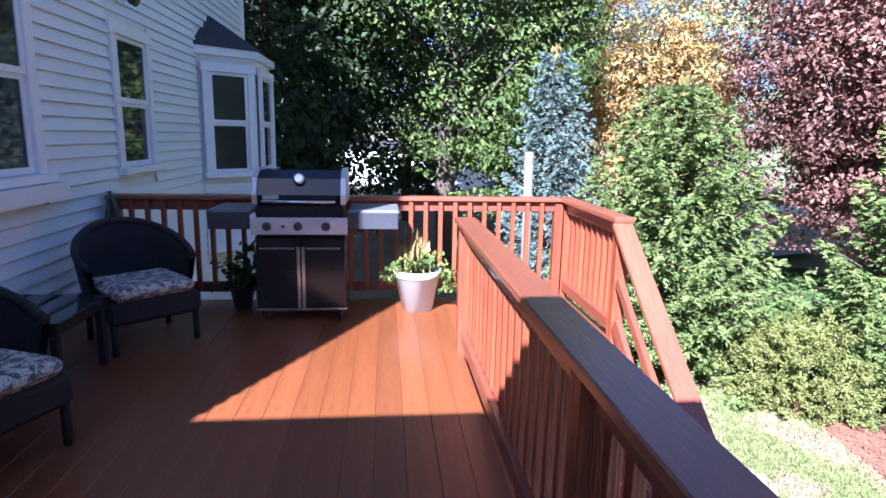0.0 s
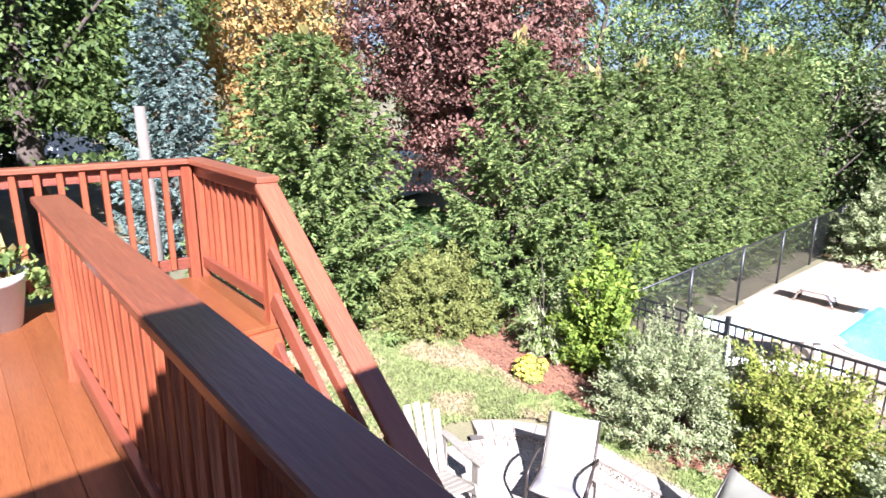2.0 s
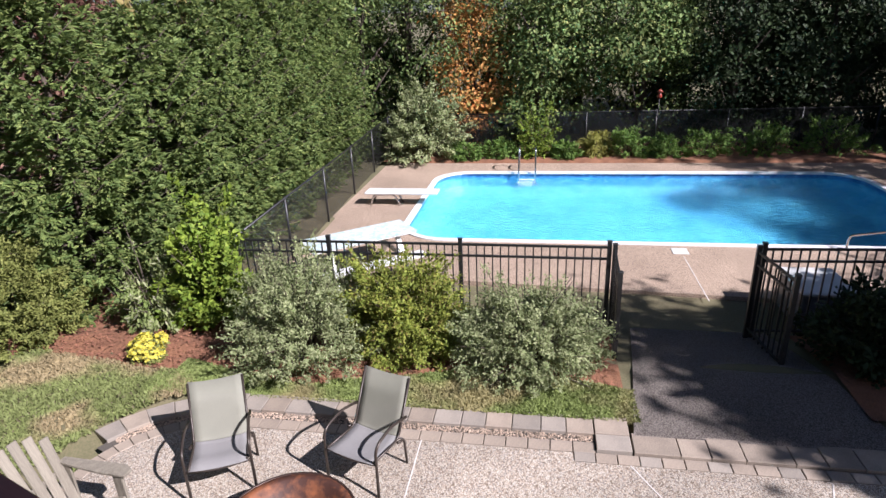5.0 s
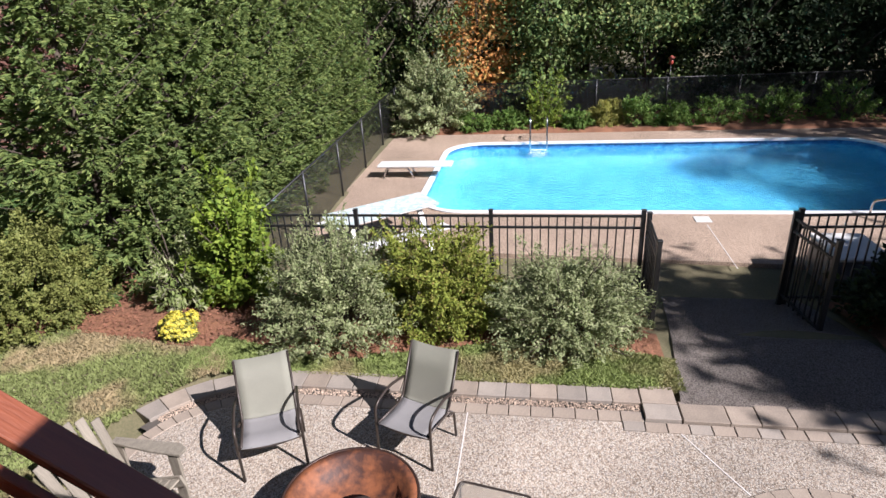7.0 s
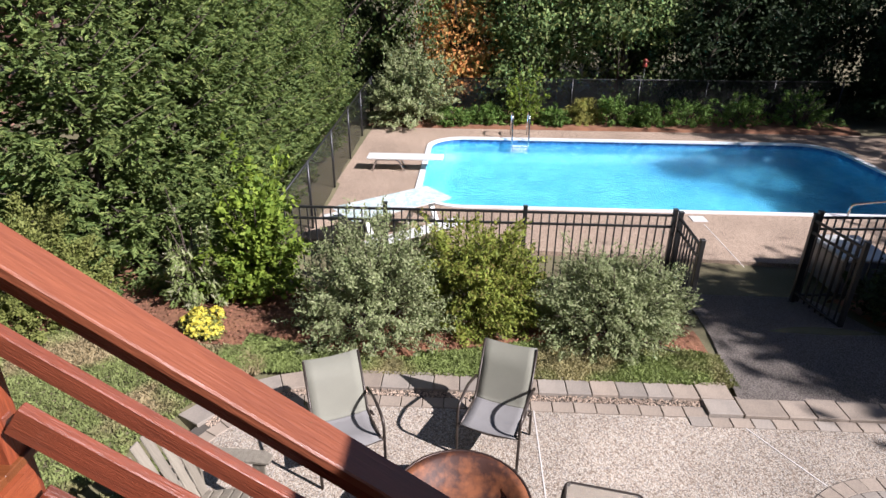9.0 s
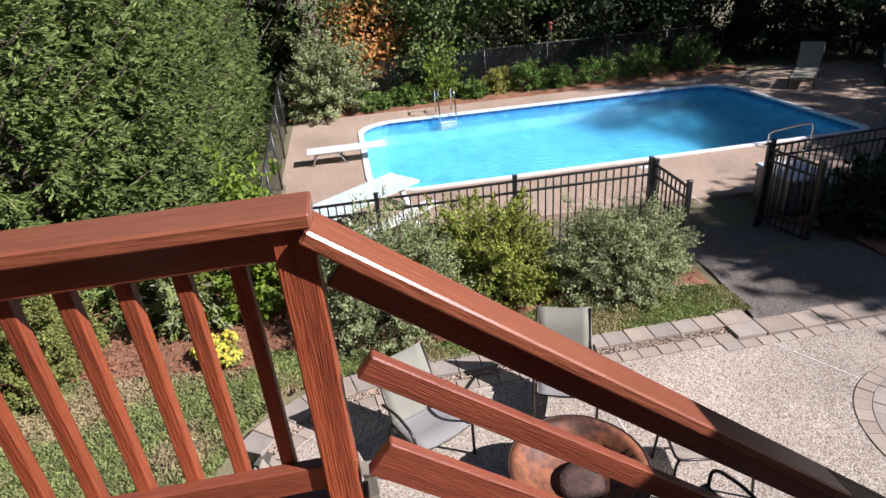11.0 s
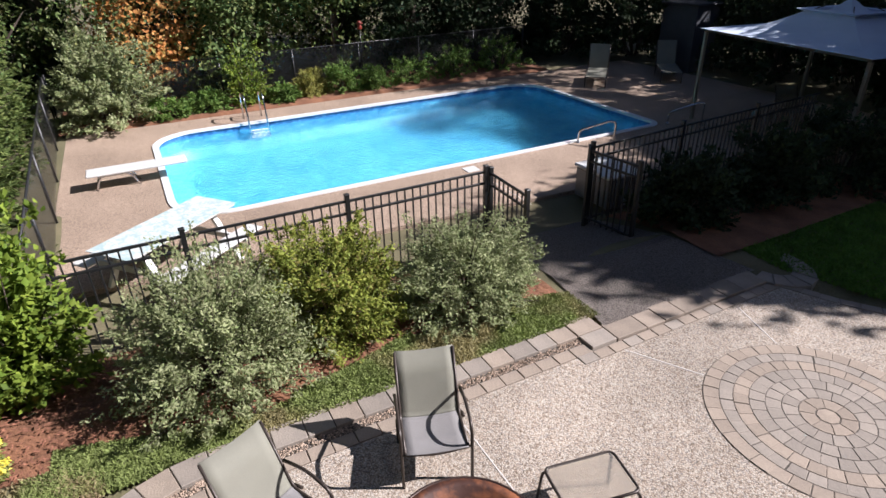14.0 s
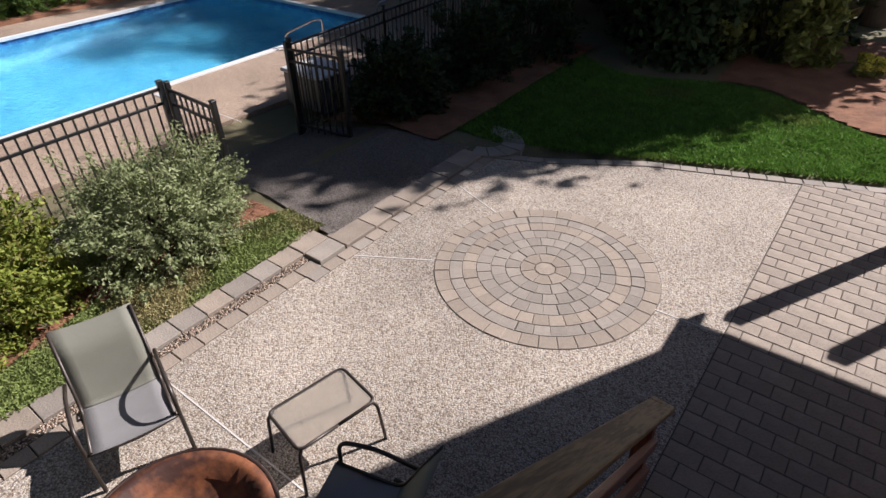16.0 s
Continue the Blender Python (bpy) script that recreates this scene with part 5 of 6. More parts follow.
for k, (x, y, h, r) in enumerate(((7.95, 7.7, 4.9, 1.65), (9.5, 7.25, 4.35, 1.25), (10.9, 7.15, 4.55, 1.2), (12.3, 7.2, 4.75, 1.2), (13.8, 7.2, 4.85, 1.2), (15.3, 7.25, 5.0, 1.2), (16.9, 7.3, 5.1, 1.35), (18.4, 7.4, 5.2, 1.4))):
    spruce("hedge_spruce", "dense green spruce in the screen along the pool fence", pose(x, y, -2.6), h, r, LEAF_SPRUCE, 10 + k, 24 if k == 0 else 21, "spruce screen", 0.1 if k == 0 else 0.8)
broad_tree("copper_beech", "large copper-leaved beech with a dense dark crown", pose(12.6, 14.0, GZ), 11, 3.6, 7.0, 11.0, LEAF_COPPER, 1700, 58, 0.066, 1.0, 0.32, 0.3, inner=0.4)
broad_tree("golden_tree", "autumn tree with golden yellow leaves", pose(9.3, 20.8, GZ), 9, 2.7, 5.4, 7.8, LEAF_GOLD, 520, 50, 0.075, 2.0, 0.32)
broad_tree("maple_tree", "tall green maple beyond the deck", pose(1.9, 17.8, GZ), 14, 3.7, 7.6, 11, LEAF_MAPLE, 950, 52, 0.08, 3.0, 0.36, 0.28)
# Shade behind the house is painted into this crown's near-black leaf tone.
broad_tree("maple_tree", "dark green shaded tree behind the house", pose(-3.4, 17.5, GZ), 14, 4.2, 7.0, 12.5, LEAF_SHADED, 900, 40, 0.11, 4.0, 0.42, 0.28)
wood = []
# Trees on the shaded side take the shade-darkened leaf instead of LEAF_WOOD.
for k, (x, y, h, r, lf) in enumerate(((21.5, 10.5, 12, 3.6, LEAF_WOOD), (22, 5.5, 12, 3.6, LEAF_WOOD), (22.5, -0.5, 12, 3.8, LEAF_WOOD), (22, -6, 12, 3.6, LEAF_SHADED), (21.5, -11, 12, 3.4, LEAF_SHADED),
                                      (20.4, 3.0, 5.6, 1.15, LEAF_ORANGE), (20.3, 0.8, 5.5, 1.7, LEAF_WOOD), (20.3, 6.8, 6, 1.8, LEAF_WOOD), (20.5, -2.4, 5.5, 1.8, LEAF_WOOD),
                                      (18.5, 13.5, 12, 3.2, LEAF_WOOD), (26, 8, 15, 4.5, LEAF_WOOD), (27, 1.5, 15, 4.5, LEAF_WOOD), (26.5, -5, 15, 4.5, LEAF_SHADED), (25.5, -11, 15, 4.5, LEAF_SHADED), (20.6, -5.2, 6, 1.9, LEAF_SHADED), (20.8, -8.0, 6.5, 2.0, LEAF_SHADED), (23, 15.5, 14, 4.2, LEAF_WOOD))):
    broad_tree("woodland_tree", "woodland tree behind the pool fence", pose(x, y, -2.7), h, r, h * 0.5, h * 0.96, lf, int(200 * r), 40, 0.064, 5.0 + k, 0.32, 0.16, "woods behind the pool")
# Placed and sized so that their shadows meet the path, lawn and pool.
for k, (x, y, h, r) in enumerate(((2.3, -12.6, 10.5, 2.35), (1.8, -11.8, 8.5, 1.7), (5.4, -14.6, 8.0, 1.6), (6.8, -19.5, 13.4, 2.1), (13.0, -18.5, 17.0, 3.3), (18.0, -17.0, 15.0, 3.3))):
    broad_tree("shade_tree", "tall dark tree that shades the path and the gazebo", pose(x, y, -2.6), h, r, h * 0.6, h * 0.72, LEAF_SHADED, 900 if k < 3 else 170, 38 if k < 3 else 52, 0.12, 15.0 + k, 0.4 if k < 3 else 0.34, 0.25, "shade trees")

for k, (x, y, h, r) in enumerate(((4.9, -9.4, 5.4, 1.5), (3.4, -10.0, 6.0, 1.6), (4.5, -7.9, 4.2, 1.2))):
    broad_tree("dense_evergreen", "dense dark evergreen beside the shaded lawn", pose(x, y, -2.5), h, r, h * 0.5, h * 0.98, LEAF_SHADED, 460, 36, 0.075, 25.0 + k, 0.22, 0.1, "evergreens beside the lawn")
# Distance haze is put into this pale leaf colour.
LEAF_HAZE = leaf_mat("hazy_far_leaves", (0.16, 0.20, 0.09), (0.28, 0.30, 0.14), 0.3)
# The first two crowns use the same shade-darkened leaf colour.
for k, (x, y, h, r, lf) in enumerate(((-5.5, 25, 15, 4.6, LEAF_SHADED), (1.0, 27, 15, 4.6, LEAF_SHADED), (7.0, 29, 14, 4.2, LEAF_MAPLE), (15.5, 31, 14, 5.0, LEAF_HAZE), (22.5, 25, 14, 4.6, LEAF_WOOD))):
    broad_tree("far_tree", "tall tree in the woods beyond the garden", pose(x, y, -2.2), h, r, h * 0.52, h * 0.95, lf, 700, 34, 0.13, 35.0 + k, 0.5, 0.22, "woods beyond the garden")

# ---- shrubs ----
shrub("round_shrub", "rounded clipped green shrub on the mulch bed", pose(6.35, 8.0, GZ), 1.15, 1.15, 0.70, LEAF_YEW, 1100, 36, 0.028, 1.0, 0.08, lump=0.1, inner=0.75)
shrub("variegated_shrub", "grey-green variegated shrub before the pool fence", pose(6.28, 3.55, GZ), 0.84, 0.94, 0.72, LEAF_VAR, 1150, 32, 0.0225, 2.0, 0.07, lump=0.25, slim=0.42, stems=60)
shrub("yellow_shrub", "yellow-green shrub between two variegated shrubs", pose(6.62, 2.3, GZ), 0.80, 0.86, 0.66, LEAF_OLIVE, 900, 32, 0.026, 3.0, 0.07, lump=0.25, stems=50)
shrub("variegated_shrub", "grey-green variegated shrub beside the pool gate", pose(6.36, 0.74, GZ), 0.78, 0.97, 0.53, LEAF_VAR, 1150, 32, 0.0225, 4.0, 0.07, lump=0.25, slim=0.42, stems=60)
shrub("lime_shrub", "bright yellow-green leafy shrub under the spruces", pose(7.15, 5.2, GZ), 0.56, 0.60, 0.90, LEAF_LIME, 300, 22, 0.048, 5.0, 0.10, lump=0.6, slim=0.62, inner=0.4)

# ---- lawn and beds ----


def lawn_mat(name, green, dry, dryness, patch=1.1):
    """Grass blades: green and straw patches by place, each blade its own tone."""
    m = leaf_mat(name, green, tuple(c * 1.45 for c in green), 0.2, None, 0.65, 0.25, 6.0)
    N, L = m.node_tree.nodes, m.node_tree.links
    co, n, mr, mx = N.new("ShaderNodeTexCoord"), N.new("ShaderNodeTexNoise"), N.new("ShaderNodeMapRange"), N.new("ShaderNodeMixRGB")
    n.inputs["Scale"].default_value, n.inputs["Detail"].default_value = patch, 5
    L.new(co.outputs["Object"], n.inputs["Vector"])
    mr.inputs["From Min"].default_value, mr.inputs["From Max"].default_value = 0.62 - dryness * 0.25, 0.74 - dryness * 0.25
    L.new(n.outputs[0], mr.inputs[0])
    L.new(mr.outputs[0], mx.inputs[0])
    hsv = [k for k in N if k.bl_idname == "ShaderNodeHueSaturation"][0]
    ramp = [k for k in N if k.bl_idname == "ShaderNodeValToRGB"][0]
    L.new(ramp.outputs[0], mx.inputs[1])
    mx.inputs[2].default_value = (*dry, 1)
    L.new(mx.outputs[0], hsv.inputs["Color"])
    return m


LEAF_GRASS = lawn_mat("grass_blades", (0.18, 0.22, 0.07), (0.33, 0.29, 0.14), 0.45)
DRY_GRASS = lawn_mat("dry_grass_blades", (0.16, 0.185, 0.065), (0.34, 0.27, 0.15), 0.72)
# Far lawn: the beech's shade is put into these darker blade tones.
SHADED_GRASS = lawn_mat("shade_toned_grass_blades", (0.05, 0.10, 0.025), (0.10, 0.13, 0.04), 0.1)
LUSH_GRASS = lawn_mat("lush_grass_blades", (0.11, 0.21, 0.035), (0.16, 0.22, 0.05), 0.1)


def grass(n, x0, x1, y0, y1, keep, size=0.05, blades=None):
    p = np.column_stack([rng.uniform(x0, x1, n), rng.uniform(y0, y1, n)])
    p = np.array([(x, y, ground_z(x, y)) for x, y in p if keep(x, y)])
    k = len(p)
    a = np.column_stack([rng.normal(size=k) * 0.5, rng.normal(size=k) * 0.5, rng.uniform(0.5, 1.0, k)]) * size * rng.uniform(0.5, 1.2, (k, 1))
    b = np.cross(a, unit(k))
    b = b / (np.linalg.norm(b, axis=1, keepdims=True) + 1e-9) * 0.011
    p[:, 2] += size * 0.4
    return tagged(put("grass", quads(p, a, b, "grass"), blades or LEAF_GRASS, None), "short, partly dry lawn grass", "grass", kind="stuff")


def bed_edge(y):
    """Where the mulch bed begins, going away from the patio."""
    if y > 5.0:
        return 5.75 + 0.10 * (y - 5.0) ** 1.3 - max(0, y - 7.2) * 0.9
    return 5.85 + 0.22 * math.sin(y * 1.3 + 0.6) + (0.1 if 1.6 < y < 3 else 0)


def patio_end(x, y):
    """On the patio's rounded end: out to the low wall's back where it stands, else to the border pavers."""
    a, b = (1.5, 1.70) if math.atan2(y - 3.75, x - 3.93) < 1.1 else (1.15, 1.28)
    return ((x - 3.93) / a) ** 2 + ((y - 3.75) / b) ** 2 < 1 or (x < 3.93 and y < 5.02)


grass(70000, 5.2, 6.5, -0.4, 5.2, lambda x, y: x < bed_edge(y) + 0.05 and x > 5.36 and not (y > 4 and (x - 3.95) ** 2 / 2.2 + (y - 3.75) ** 2 / 3.0 < 1), 0.032)
grass(120000, 1.5, 7.0, 4.6, 10.5, lambda x, y: x < bed_edge(y) + 0.07 and not patio_end(x, y), 0.034, DRY_GRASS)
grass(110000, -1.5, 5.62, -7.6, -2.9, lambda x, y: not in_patio(x, y - 0.18) and y < -3.1 + min(0, (5 - x) * -0.36) and not y < -6.2 + 0.35 * math.sin(x * 1.7) - 0.12 * x, 0.045, LUSH_GRASS)
grass(40000, 7.5, 14, 10.5, 18, lambda x, y: True, 0.07, SHADED_GRASS)


def mulch(name, xs, ys, keep, top):
    bm = bmesh.new()
    g = {}
    for i, x in enumerate(xs):
        for j, y in enumerate(ys):
            if keep(x, y):
                g[i, j] = bm.verts.new((x, y, ground_z(x, y) + top + 0.018 * noise.noise(Vector((x * 3, y * 3, 1))) + 0.014 * noise.noise(Vector((x * 17, y * 17, 4)))))
    for i in range(len(xs) - 1):
        for j in range(len(ys) - 1):
            q = [(i, j), (i + 1, j), (i + 1, j + 1), (i, j + 1)]
            if all(k in g for k in q):
                bm.faces.new([g[k] for k in q])
    return tagged(part(name, bm, MULCH, None), "red-brown bark mulch bed", "mulch bed", kind="structure")


mulch("mulch_bed", np.arange(5.4, 8.3, 0.045), np.arange(-0.3, 9.6, 0.045), lambda x, y: x > bed_edge(y) and (x < 7.68 or y > 5.3), 0.012)
mulch("mulch_bed", np.arange(17.7, 20.5, 0.12), np.arange(-9, 5.6, 0.12), lambda x, y: True, 0.06)
mulch("mulch_bed", np.arange(-0.5, 3.4, 0.08), np.arange(-10.4, -6.0, 0.08), lambda x, y: y < -6.2 + 0.35 * math.sin(x * 1.7) - 0.12 * x, 0.04)
mulch("mulch_bed", np.arange(5.6, 7.8, 0.08), np.arange(-7.5, -2.6, 0.08), lambda x, y: True, 0.04)

BARKCHIP = mat("bark_chip", (0.32, 0.14, 0.085), (0.15, 0.06, 0.035), 9, 0.95, 0.2, 60, vary=0.4, island=True)
n = 9000
p = np.column_stack([rng.uniform(5.5, 7.6, n), rng.uniform(-0.2, 9.3, n)])
p = np.array([(x, y, ground_z(x, y) + 0.05) for x, y in p if x > bed_edge(y) + 0.04])
a = unit(len(p)) * [1, 1, 0.35] * 0.028
b = np.cross(a, [0, 0, 1.0]) * 0.35
tagged(put("bark_chips", quads(p, a, b, "chips"), BARKCHIP, None), "loose bark chips", "mulch", kind="stuff")

# ---- garden plants ----
mum = thing("chrysanthemum", "low mound of yellow chrysanthemum flowers", "flower", pose(6.05, 5.55, ground_z(6.05, 5.55)))
c, d = crown_points(460, 0.25, 0.25, 0.22, 0.8, 0.02, 3.0)
c[:, 2] = np.abs(c[:, 2] + 0.10)
put("leaves", clump_leaves(c * 0.93, d, 8, 0.03, 0.022), LEAF_YEW, mum)
up_ = c[c[:, 2] > 0.09]
put("blossoms", clump_leaves(up_, d[c[:, 2] > 0.09], 14, 0.016, 0.019, 0.8), leaf_mat("yellow_petals", (0.58, 0.50, 0.05), (0.70, 0.62, 0.12), 0.1), mum)
mum2 = copy_thing(mum, pose(1.45, -8.4, -2.38))
tagged(mum2, "mound of yellow chrysanthemum flowers in the shaded bed")
shrub("upright_shrub", "pale flowering upright shrub under the spruces", pose(6.85, 5.95, GZ), 0.40, 0.40, 0.62, leaf_mat("pale_green_leaves", (0.16, 0.22, 0.06), (0.30, 0.34, 0.14), 0.25, (0.38, 0.36, 0.26)), 110, 26, 0.05, 8.0, 0.06, weep=0.7, slim=0.3, lump=0.5)
shrub("variegated_shrub", "tall pale variegated shrub behind the pool", pose(18.4, 4.3, -2.68), 1.25, 1.35, 1.15, LEAF_VAR, 560, 30, 0.055, 9.0, 0.13, lump=0.35)
shrub("young_tree", "slender yellow-green young tree behind the pool ladder", pose(18.45, 0.85, -2.68), 0.55, 0.65, 0.85, LEAF_LIME, 130, 22, 0.055, 10.0, 0.12, lump=0.45, inner=0.3)
shrub("ornamental_grass", "tuft of yellowed ornamental grass", pose(18.6, -0.95, -2.68), 0.45, 0.55, 0.40, leaf_mat("straw_grass", (0.22, 0.24, 0.05), (0.36, 0.33, 0.09), 0.2), 140, 24, 0.09, 11.0, 0.1, slim=0.12)
LOW = leaf_mat("low_plants", (0.08, 0.16, 0.03), (0.20, 0.30, 0.07), 0.3)
for k, (x, y, rx, ry, rz) in enumerate(((18.2, 2.9, 0.4, 0.75, 0.25), (18.3, 1.9, 0.4, 0.6, 0.3), (18.3, -0.1, 0.4, 0.55, 0.28), (18.5, -1.9, 0.5, 0.6, 0.45), (18.5, -2.9, 0.5, 0.6, 0.35), (18.6, -4.2, 0.5, 0.8, 0.4), (18.7, -5.8, 0.6, 0.9, 0.5), (18.7, -7.6, 0.6, 1.0, 0.6))):
    shrub("border_plant", "low leafy green border plant behind the pool", pose(x, y, -2.68), rx, ry, rz, LOW, 120, 24, 0.045, 20.0 + k, 0.09, "border plants behind the pool")
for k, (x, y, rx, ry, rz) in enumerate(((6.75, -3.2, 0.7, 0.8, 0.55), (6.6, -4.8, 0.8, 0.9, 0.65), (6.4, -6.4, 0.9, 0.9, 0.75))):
    shrub("shade_shrub", "dark green shrub in deep shade beside the pool fence", pose(x, y, -2.5), rx, ry, rz, LEAF_SHADED, 230, 28, 0.05, 30.0 + k, 0.12, "shrubs in the shade")
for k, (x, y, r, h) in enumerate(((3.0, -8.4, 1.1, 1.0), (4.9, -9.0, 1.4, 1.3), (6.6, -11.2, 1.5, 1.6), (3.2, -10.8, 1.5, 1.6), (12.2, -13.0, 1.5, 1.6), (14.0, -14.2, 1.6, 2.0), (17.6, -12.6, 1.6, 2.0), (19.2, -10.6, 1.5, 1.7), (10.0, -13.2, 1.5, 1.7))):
    shrub("woodland_shrub", "large dark shrub under the shade trees", pose(x, y, -2.5), r, r, h, LEAF_SHADED if k else LEAF_YEW, 240, 26, 0.085, 40.0 + k, 0.17, "shrubs under the shade trees")

# Added to cover bright ground; the shade there is in the leaf colour.
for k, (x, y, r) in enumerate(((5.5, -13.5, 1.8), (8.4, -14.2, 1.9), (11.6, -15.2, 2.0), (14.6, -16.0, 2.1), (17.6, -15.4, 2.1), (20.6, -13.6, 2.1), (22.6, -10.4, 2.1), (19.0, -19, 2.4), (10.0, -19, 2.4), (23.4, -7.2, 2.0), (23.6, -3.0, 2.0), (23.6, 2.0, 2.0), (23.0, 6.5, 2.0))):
    shrub("undergrowth_shrub", "dense dark undergrowth at the edge of the woods", pose(x, y, -2.5), r, r, r * 1.05, LEAF_SHADED, 200, 26, 0.12, 60.0 + k, 0.24, "undergrowth of the woods")

# ---- joints, low wall and pavers, last ----
def strip(ax, ay, bx, by, w=0.012):
    d = Vector((bx - ax, by - ay, 0))
    beam("joint_strip", (ax, ay, PATIO_Z + 0.001), (bx, by, PATIO_Z + 0.001), w, 0.006, PALE, patio, 0)


PALE = mat("pale_joint_strip", (0.60, 0.56, 0.52), (0.55, 0.5, 0.46), 5, 0.8, 0.1, 60)
CX, CY, CR = 3.16, -1.12, 1.04
strip(4.90, 1.76, 1.60, 1.76)
beam("score_line", (10.53, -1.90, POOL_Z + 0.001), (8.76, -1.90, POOL_Z + 0.001), 0.014, 0.005, PALE, patio, 0)
strip(4.76, -0.23, 4.08, -0.62)
strip(4.73, -1.92, 4.07, -1.68)
strip(2.17, -1.17, 1.60, -1.19)


def wedge(r0, r1, a0, a1, z0, z1, n=2):
    pts = [(r1 * math.cos(a0 + (a1 - a0) * k / n), r1 * math.sin(a0 + (a1 - a0) * k / n)) for k in range(n + 1)]
    pts += [(r0 * math.cos(a1 + (a0 - a1) * k / n), r0 * math.sin(a1 + (a0 - a1) * k / n)) for k in range(n + 1)]
    return mesh_of(prism(pts, z0, z1, 0.003))


circle = thing("paver_circle", "round inlay of tan and grey tumbled pavers in the patio", "paving", pose(CX, CY, PATIO_Z), kind="structure")
part("joint_bed", prism([(CR * math.cos(a), CR * math.sin(a)) for a in np.linspace(0, 6.2832, 49)[:-1]], -0.05, 0.002), JOINT, circle)
part("paver", prism([(0.095 * math.cos(a), 0.095 * math.sin(a)) for a in np.linspace(0, 6.2832, 9)[:-1]], -0.03, 0.007, 0.003), PAVER, circle)
ring_r = [0.10, 0.235, 0.37, 0.505, 0.64, 0.775, 0.895, 1.035]
for k, n_p in enumerate((8, 15, 21, 28, 34, 38, 41)):
    r0, r1 = ring_r[k] + 0.0022, ring_r[k + 1] - 0.0022
    da = 6.28318 / n_p
    g_ = 0.0022 / ((r0 + r1) / 2)
    me = wedge(r0, r1, g_, da - g_, -0.03, 0.007)
    for j in range(n_p):
        put("paver", me, PAVER if k in (0, 6) or (j * 7 + k * 3) % 4 == 0 else PAVER_GREY, circle, pose(0, 0, random.uniform(-0.002, 0.002), 0, 0, math.degrees(da * (j + 0.37 * k)) + random.uniform(-0.4, 0.4)))

field = thing("paver_field", "running-bond field of tan and grey pavers beneath the deck", "paving", kind="structure")
part("joint_bed", prism([(-5.0, -4.88), (0.8, -4.58), (1.575, -4.29), (1.575, 3.6), (-5, 3.6)], PATIO_Z - 0.03, PATIO_Z + 0.003), JOINT, field)
bl, bw_ = 0.225, 0.15
me = mesh_of(box(-bl / 2 + 0.002, -bw_ / 2 + 0.002, -0.03, bl / 2 - 0.002, bw_ / 2 - 0.002, 0.008, 0.005))
count, rest = 0, []
for j in range(56):
    y = -4.40 + bw_ * j
    for i in range(26):
        x = 1.57 - bl / 2 - bl * i - (bl / 2 if j % 2 else 0)
        if y < -4.4 + max(0, 1.2 - x) * -0.05 + max(0, x - 1.2) * 0.25 or x < -3.8:
            continue
        z = PATIO_Z + random.uniform(-0.002, 0.002)
        if x > -0.35 and y < 0.2 and count < 300:
            put("paver", me, PAVER if (i * 7 + j * 5) % 3 else PAVER_GREY, field, pose(x, y, z))
            count += 1
        else:
            rest.append((x, y, z))
    if j % 2:
        put("half_paver", mesh_of(box(-bl / 4 + 0.0035, -bw_ / 2 + 0.0035, -0.03, bl / 4 - 0.0035, bw_ / 2 - 0.0035, 0.008, 0.004)), PAVER, field, pose(1.57 - bl / 4, y, PATIO_Z))
V, F = [], []
for x, y, z in rest:
    i = len(V)
    for dx, dy, dz in ((-1, -1, -0.03), (1, -1, -0.03), (1, 1, -0.03), (-1, 1, -0.03), (-1, -1, 0.008), (1, -1, 0.008), (1, 1, 0.008), (-1, 1, 0.008)):
        V.append((x + dx * (bl / 2 - 0.004), y + dy * (bw_ / 2 - 0.004), z + dz))
    F += [(i + 4, i + 5, i + 6, i + 7), (i, i + 1, i + 5, i + 4), (i + 1, i + 2, i + 6, i + 5), (i + 2, i + 3, i + 7, i + 6), (i + 3, i, i + 4, i + 7)]
me = bpy.data.meshes.new("far_pavers")
me.from_pydata(V, [], F)
tagged(put("far_pavers", me, PAVER, field), kind="stuff")

wall = thing("low_wall", "low wall of tan and grey capstones round the patio", "low wall", kind="structure")
edge = thing("paver_edging", "border row of tan and grey pavers along the patio", "paving", kind="structure")


def quad_paver(a0, a1, b1, b0, z0, z1, material, parent, name="paver"):
    c = [(a0[0] + a1[0] + b0[0] + b1[0]) / 4, (a0[1] + a1[1] + b0[1] + b1[1]) / 4]
    pts = [(p[0] - c[0] + (0.004 if c[0] > p[0] else -0.004), p[1] - c[1] + (0.004 if c[1] > p[1] else -0.004)) for p in (a0, a1, b1, b0)]
    put(name, mesh_of(prism(pts, z0, z1, 0.005)), material, parent, pose(c[0], c[1], random.uniform(-0.002, 0.002)))


def border(inset, q):
    """A point on the patio's garden side: q runs along it in metres from the corner block; inset leads towards the patio."""
    if q < 3.68:
        return (5.42 - inset, 0.07 + q)
    a = (q - 3.68) / 1.55
    return (3.93 + (1.49 - inset) * math.cos(a), 3.75 + (1.62 - inset) * math.sin(a))


q, k = 0.0, 0
while q < 5.35:
    s = (0.27, 0.25, 0.29)[k % 3]
    quad_paver(border(0.28, q), border(0.0, q), border(0.0, q + s), border(0.28, q + s), PATIO_Z - 0.1, -2.435, PAVER_GREY if (k * 5) % 3 else PAVER, wall, "capstone")
    q, k = q + s, k + 1
q, k = 0.0, 0
while q < 6.3:
    s = 0.215
    quad_paver(border(0.53, q), border(0.375, q), border(0.375, q + s), border(0.53, q + s), PATIO_Z - 0.05, PATIO_Z + 0.008, PAVER, edge)
    q, k = q + s, k + 1
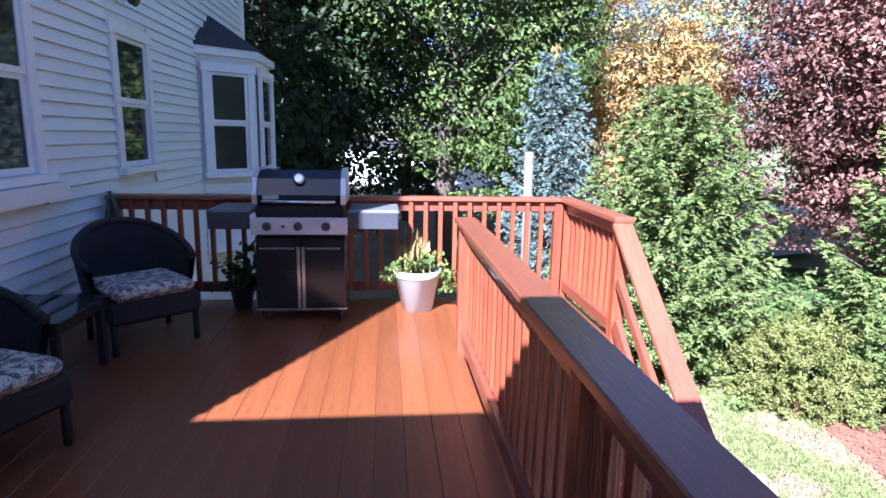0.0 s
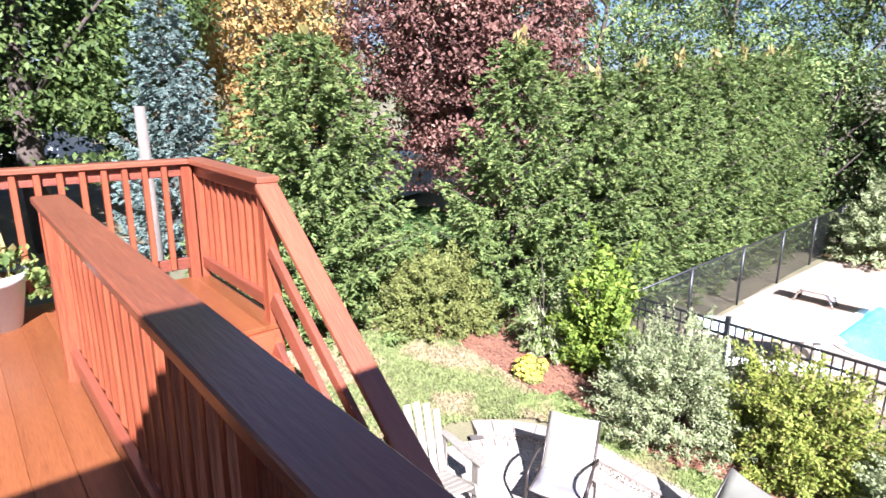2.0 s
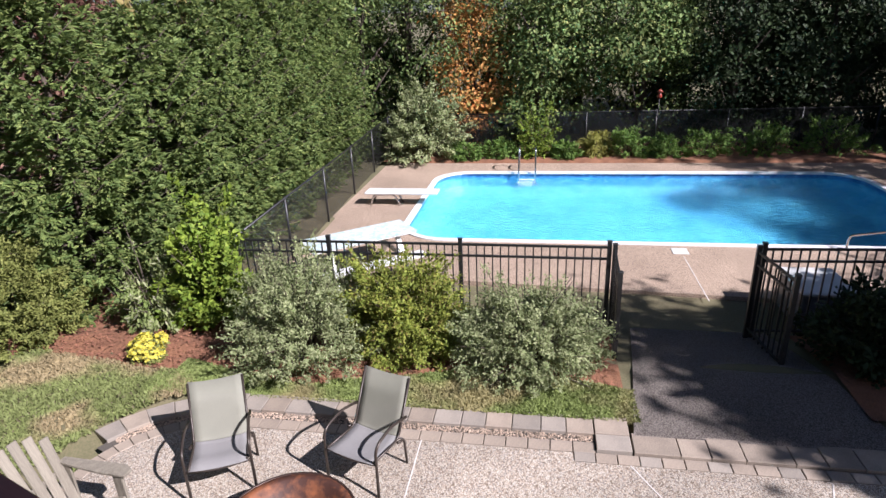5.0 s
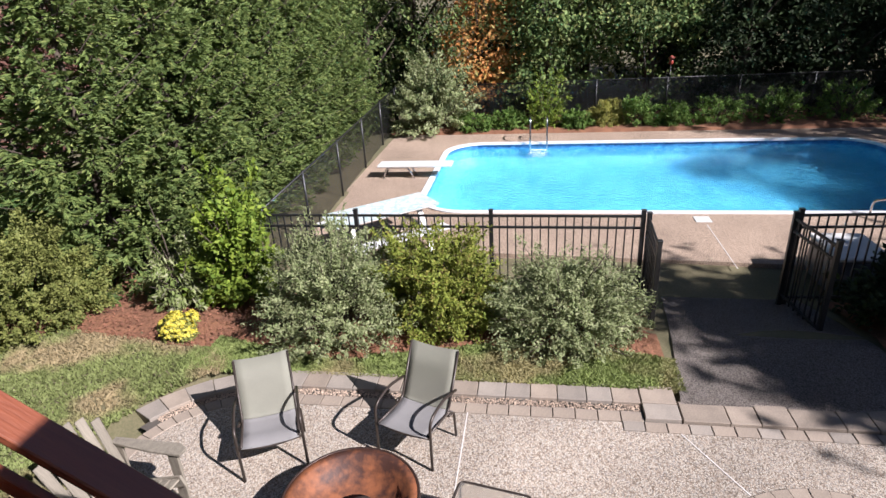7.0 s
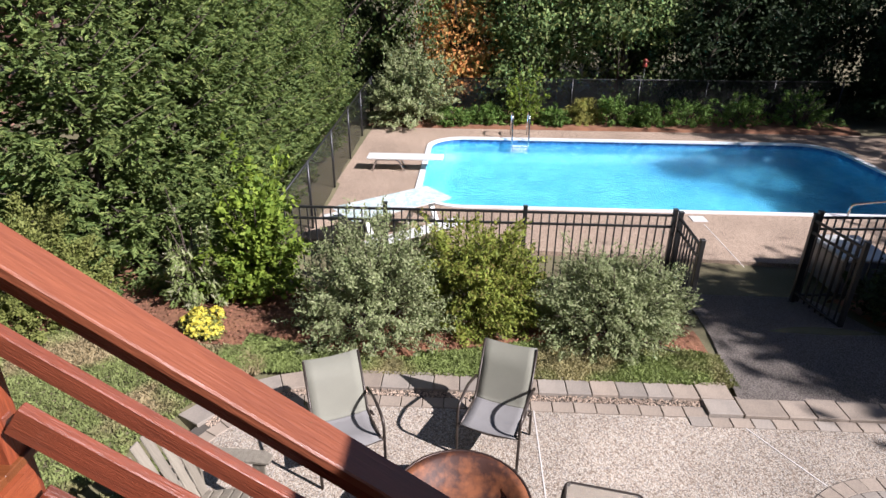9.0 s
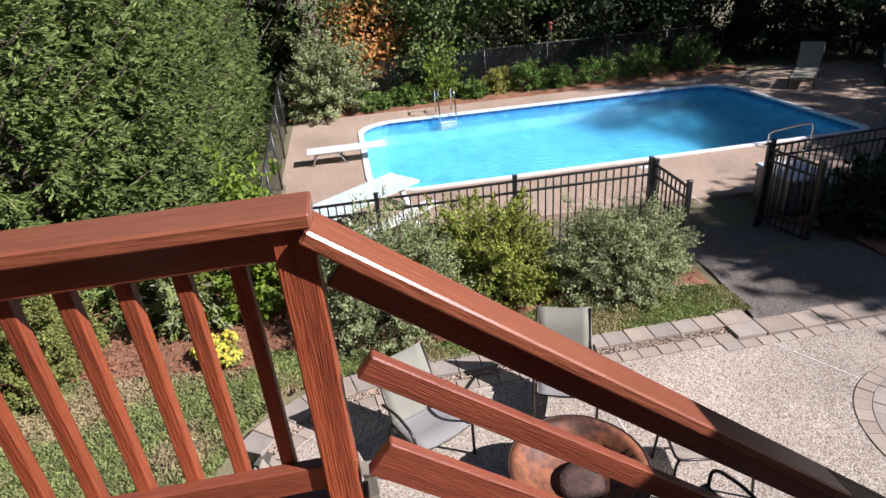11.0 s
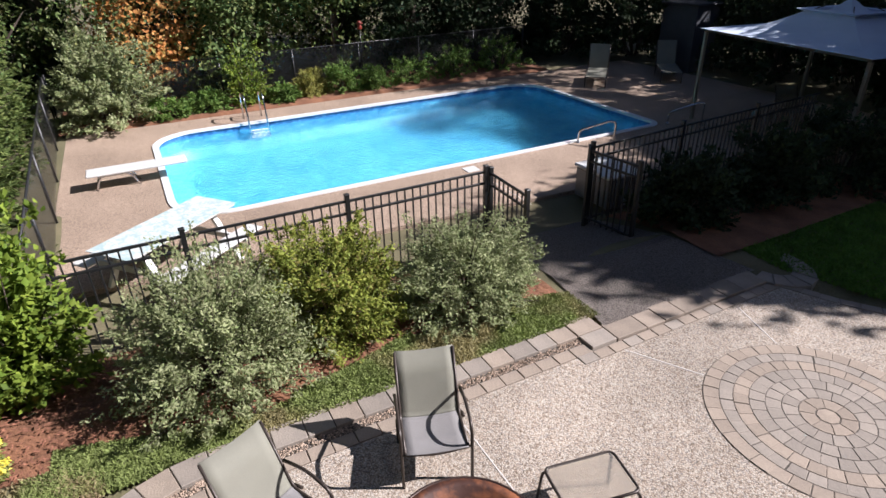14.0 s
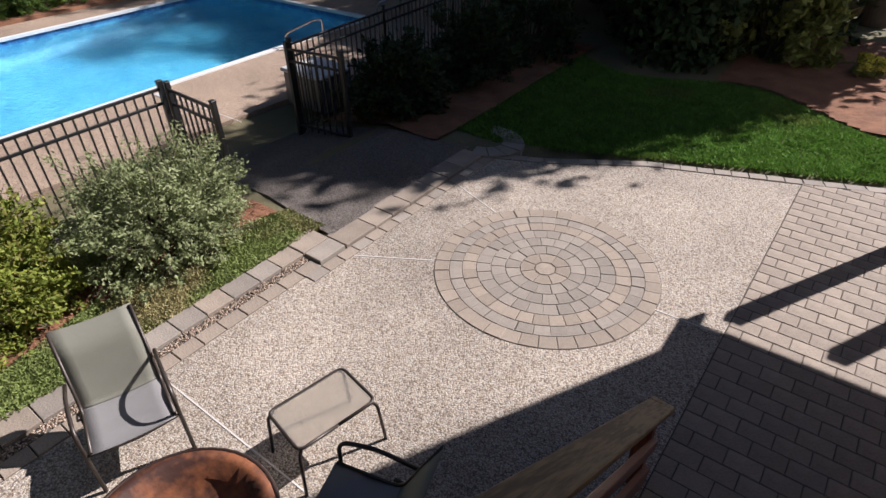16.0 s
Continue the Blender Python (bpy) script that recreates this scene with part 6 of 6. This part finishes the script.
quad_paver((4.91, -0.27), (5.14, -0.27), (5.14, 0.065), (4.91, 0.065), PATIO_Z - 0.1, -2.433, PAVER_GREY, wall, "corner_block")
quad_paver((5.145, -0.27), (5.42, -0.27), (5.42, 0.065), (5.145, 0.065), PATIO_Z - 0.1, -2.433, PAVER, wall, "corner_block")
y, k = 0.28, 0
while y > -2.7:
    s = 0.2
    quad_paver((4.765, y - s), (4.90, y - s), (4.90, y), (4.765, y), PATIO_Z - 0.05, PATIO_Z + 0.008, PAVER if k % 3 else PAVER_GREY, edge)
    y, k = y - s, k + 1
y, k = -0.28, 0
while y > -2.65:
    s = (0.42, 0.27, 0.3)[k % 3]
    quad_paver((4.905, y - s), (5.20, y - s), (5.20, y), (4.905, y), PATIO_Z - 0.1, -2.438, PAVER, wall, "step_stone")
    y, k = y - s, k + 1
for j in range(7):
    a0, a1 = radians(100 + 26 * j), radians(100 + 26 * (j + 1) - 1)
    c_ = (5.15, -3.05)
    quad_paver(*[(c_[0] + r_ * math.cos(a_) * 1.25, c_[1] + r_ * math.sin(a_)) for a_, r_ in ((a0, 0.22), (a0, 0.46), (a1, 0.46), (a1, 0.22))], PATIO_Z - 0.1, -2.435, PAVER_GREY, wall, "capstone")
path_s = [(4.95, -2.78), (4.26, -3.07), (3.2, -3.72), (1.6, -4.31), (0.8, -4.62), (-1.0, -4.75)]
k = 0
for (xa, ya), (xb, yb) in zip(path_s, path_s[1:]):
    L = math.hypot(xb - xa, yb - ya)
    n_p = max(1, round(L / 0.2))
    nx, ny = (yb - ya) / L * 0.13, -(xb - xa) / L * 0.13
    for j in range(n_p):
        p0 = (xa + (xb - xa) * j / n_p, ya + (yb - ya) * j / n_p)
        p1 = (xa + (xb - xa) * (j + 1) / n_p, ya + (yb - ya) * (j + 1) / n_p)
        quad_paver(p0, (p0[0] + nx, p0[1] + ny), (p1[0] + nx, p1[1] + ny), p1, PATIO_Z - 0.05, PATIO_Z + 0.012, PAVER_GREY, edge)

bm_pts, V, F = [], [], []
for k in range(2600):
    q = random.uniform(0.0, 5.3)
    x, y = border(random.uniform(0.28, 0.375), q)
    z, r = PATIO_Z + random.uniform(-0.004, 0.010), random.uniform(0.006, 0.014)
    i = len(V)
    e = random.uniform(0.7, 1.3)
    V += [(x - r * e, y, z), (x, y - r, z), (x + r * e, y, z), (x, y + r, z), (x, y, z + r * 0.8), (x, y, z - r)]
    F += [(i, i + 1, i + 4), (i + 1, i + 2, i + 4), (i + 2, i + 3, i + 4), (i + 3, i, i + 4)]
me = bpy.data.meshes.new("gravel")
me.from_pydata(V, [], F)
tagged(put("gravel", me, PEBBLE, None), "narrow strip of tan pebbles beside the low wall", "gravel", kind="stuff")
bm = bmesh.new()
qs = np.linspace(0, 5.5, 40)
rr = [[bm.verts.new((*border(i_, q), PATIO_Z - 0.004)) for i_ in (0.25, 0.40)] for q in qs]
for a, b in zip(rr, rr[1:]):
    bm.faces.new((a[0], b[0], b[1], a[1]))
tagged(part("gravel_bed", bm, JOINT, None), "sand under the pebble strip", "ground", kind="structure")
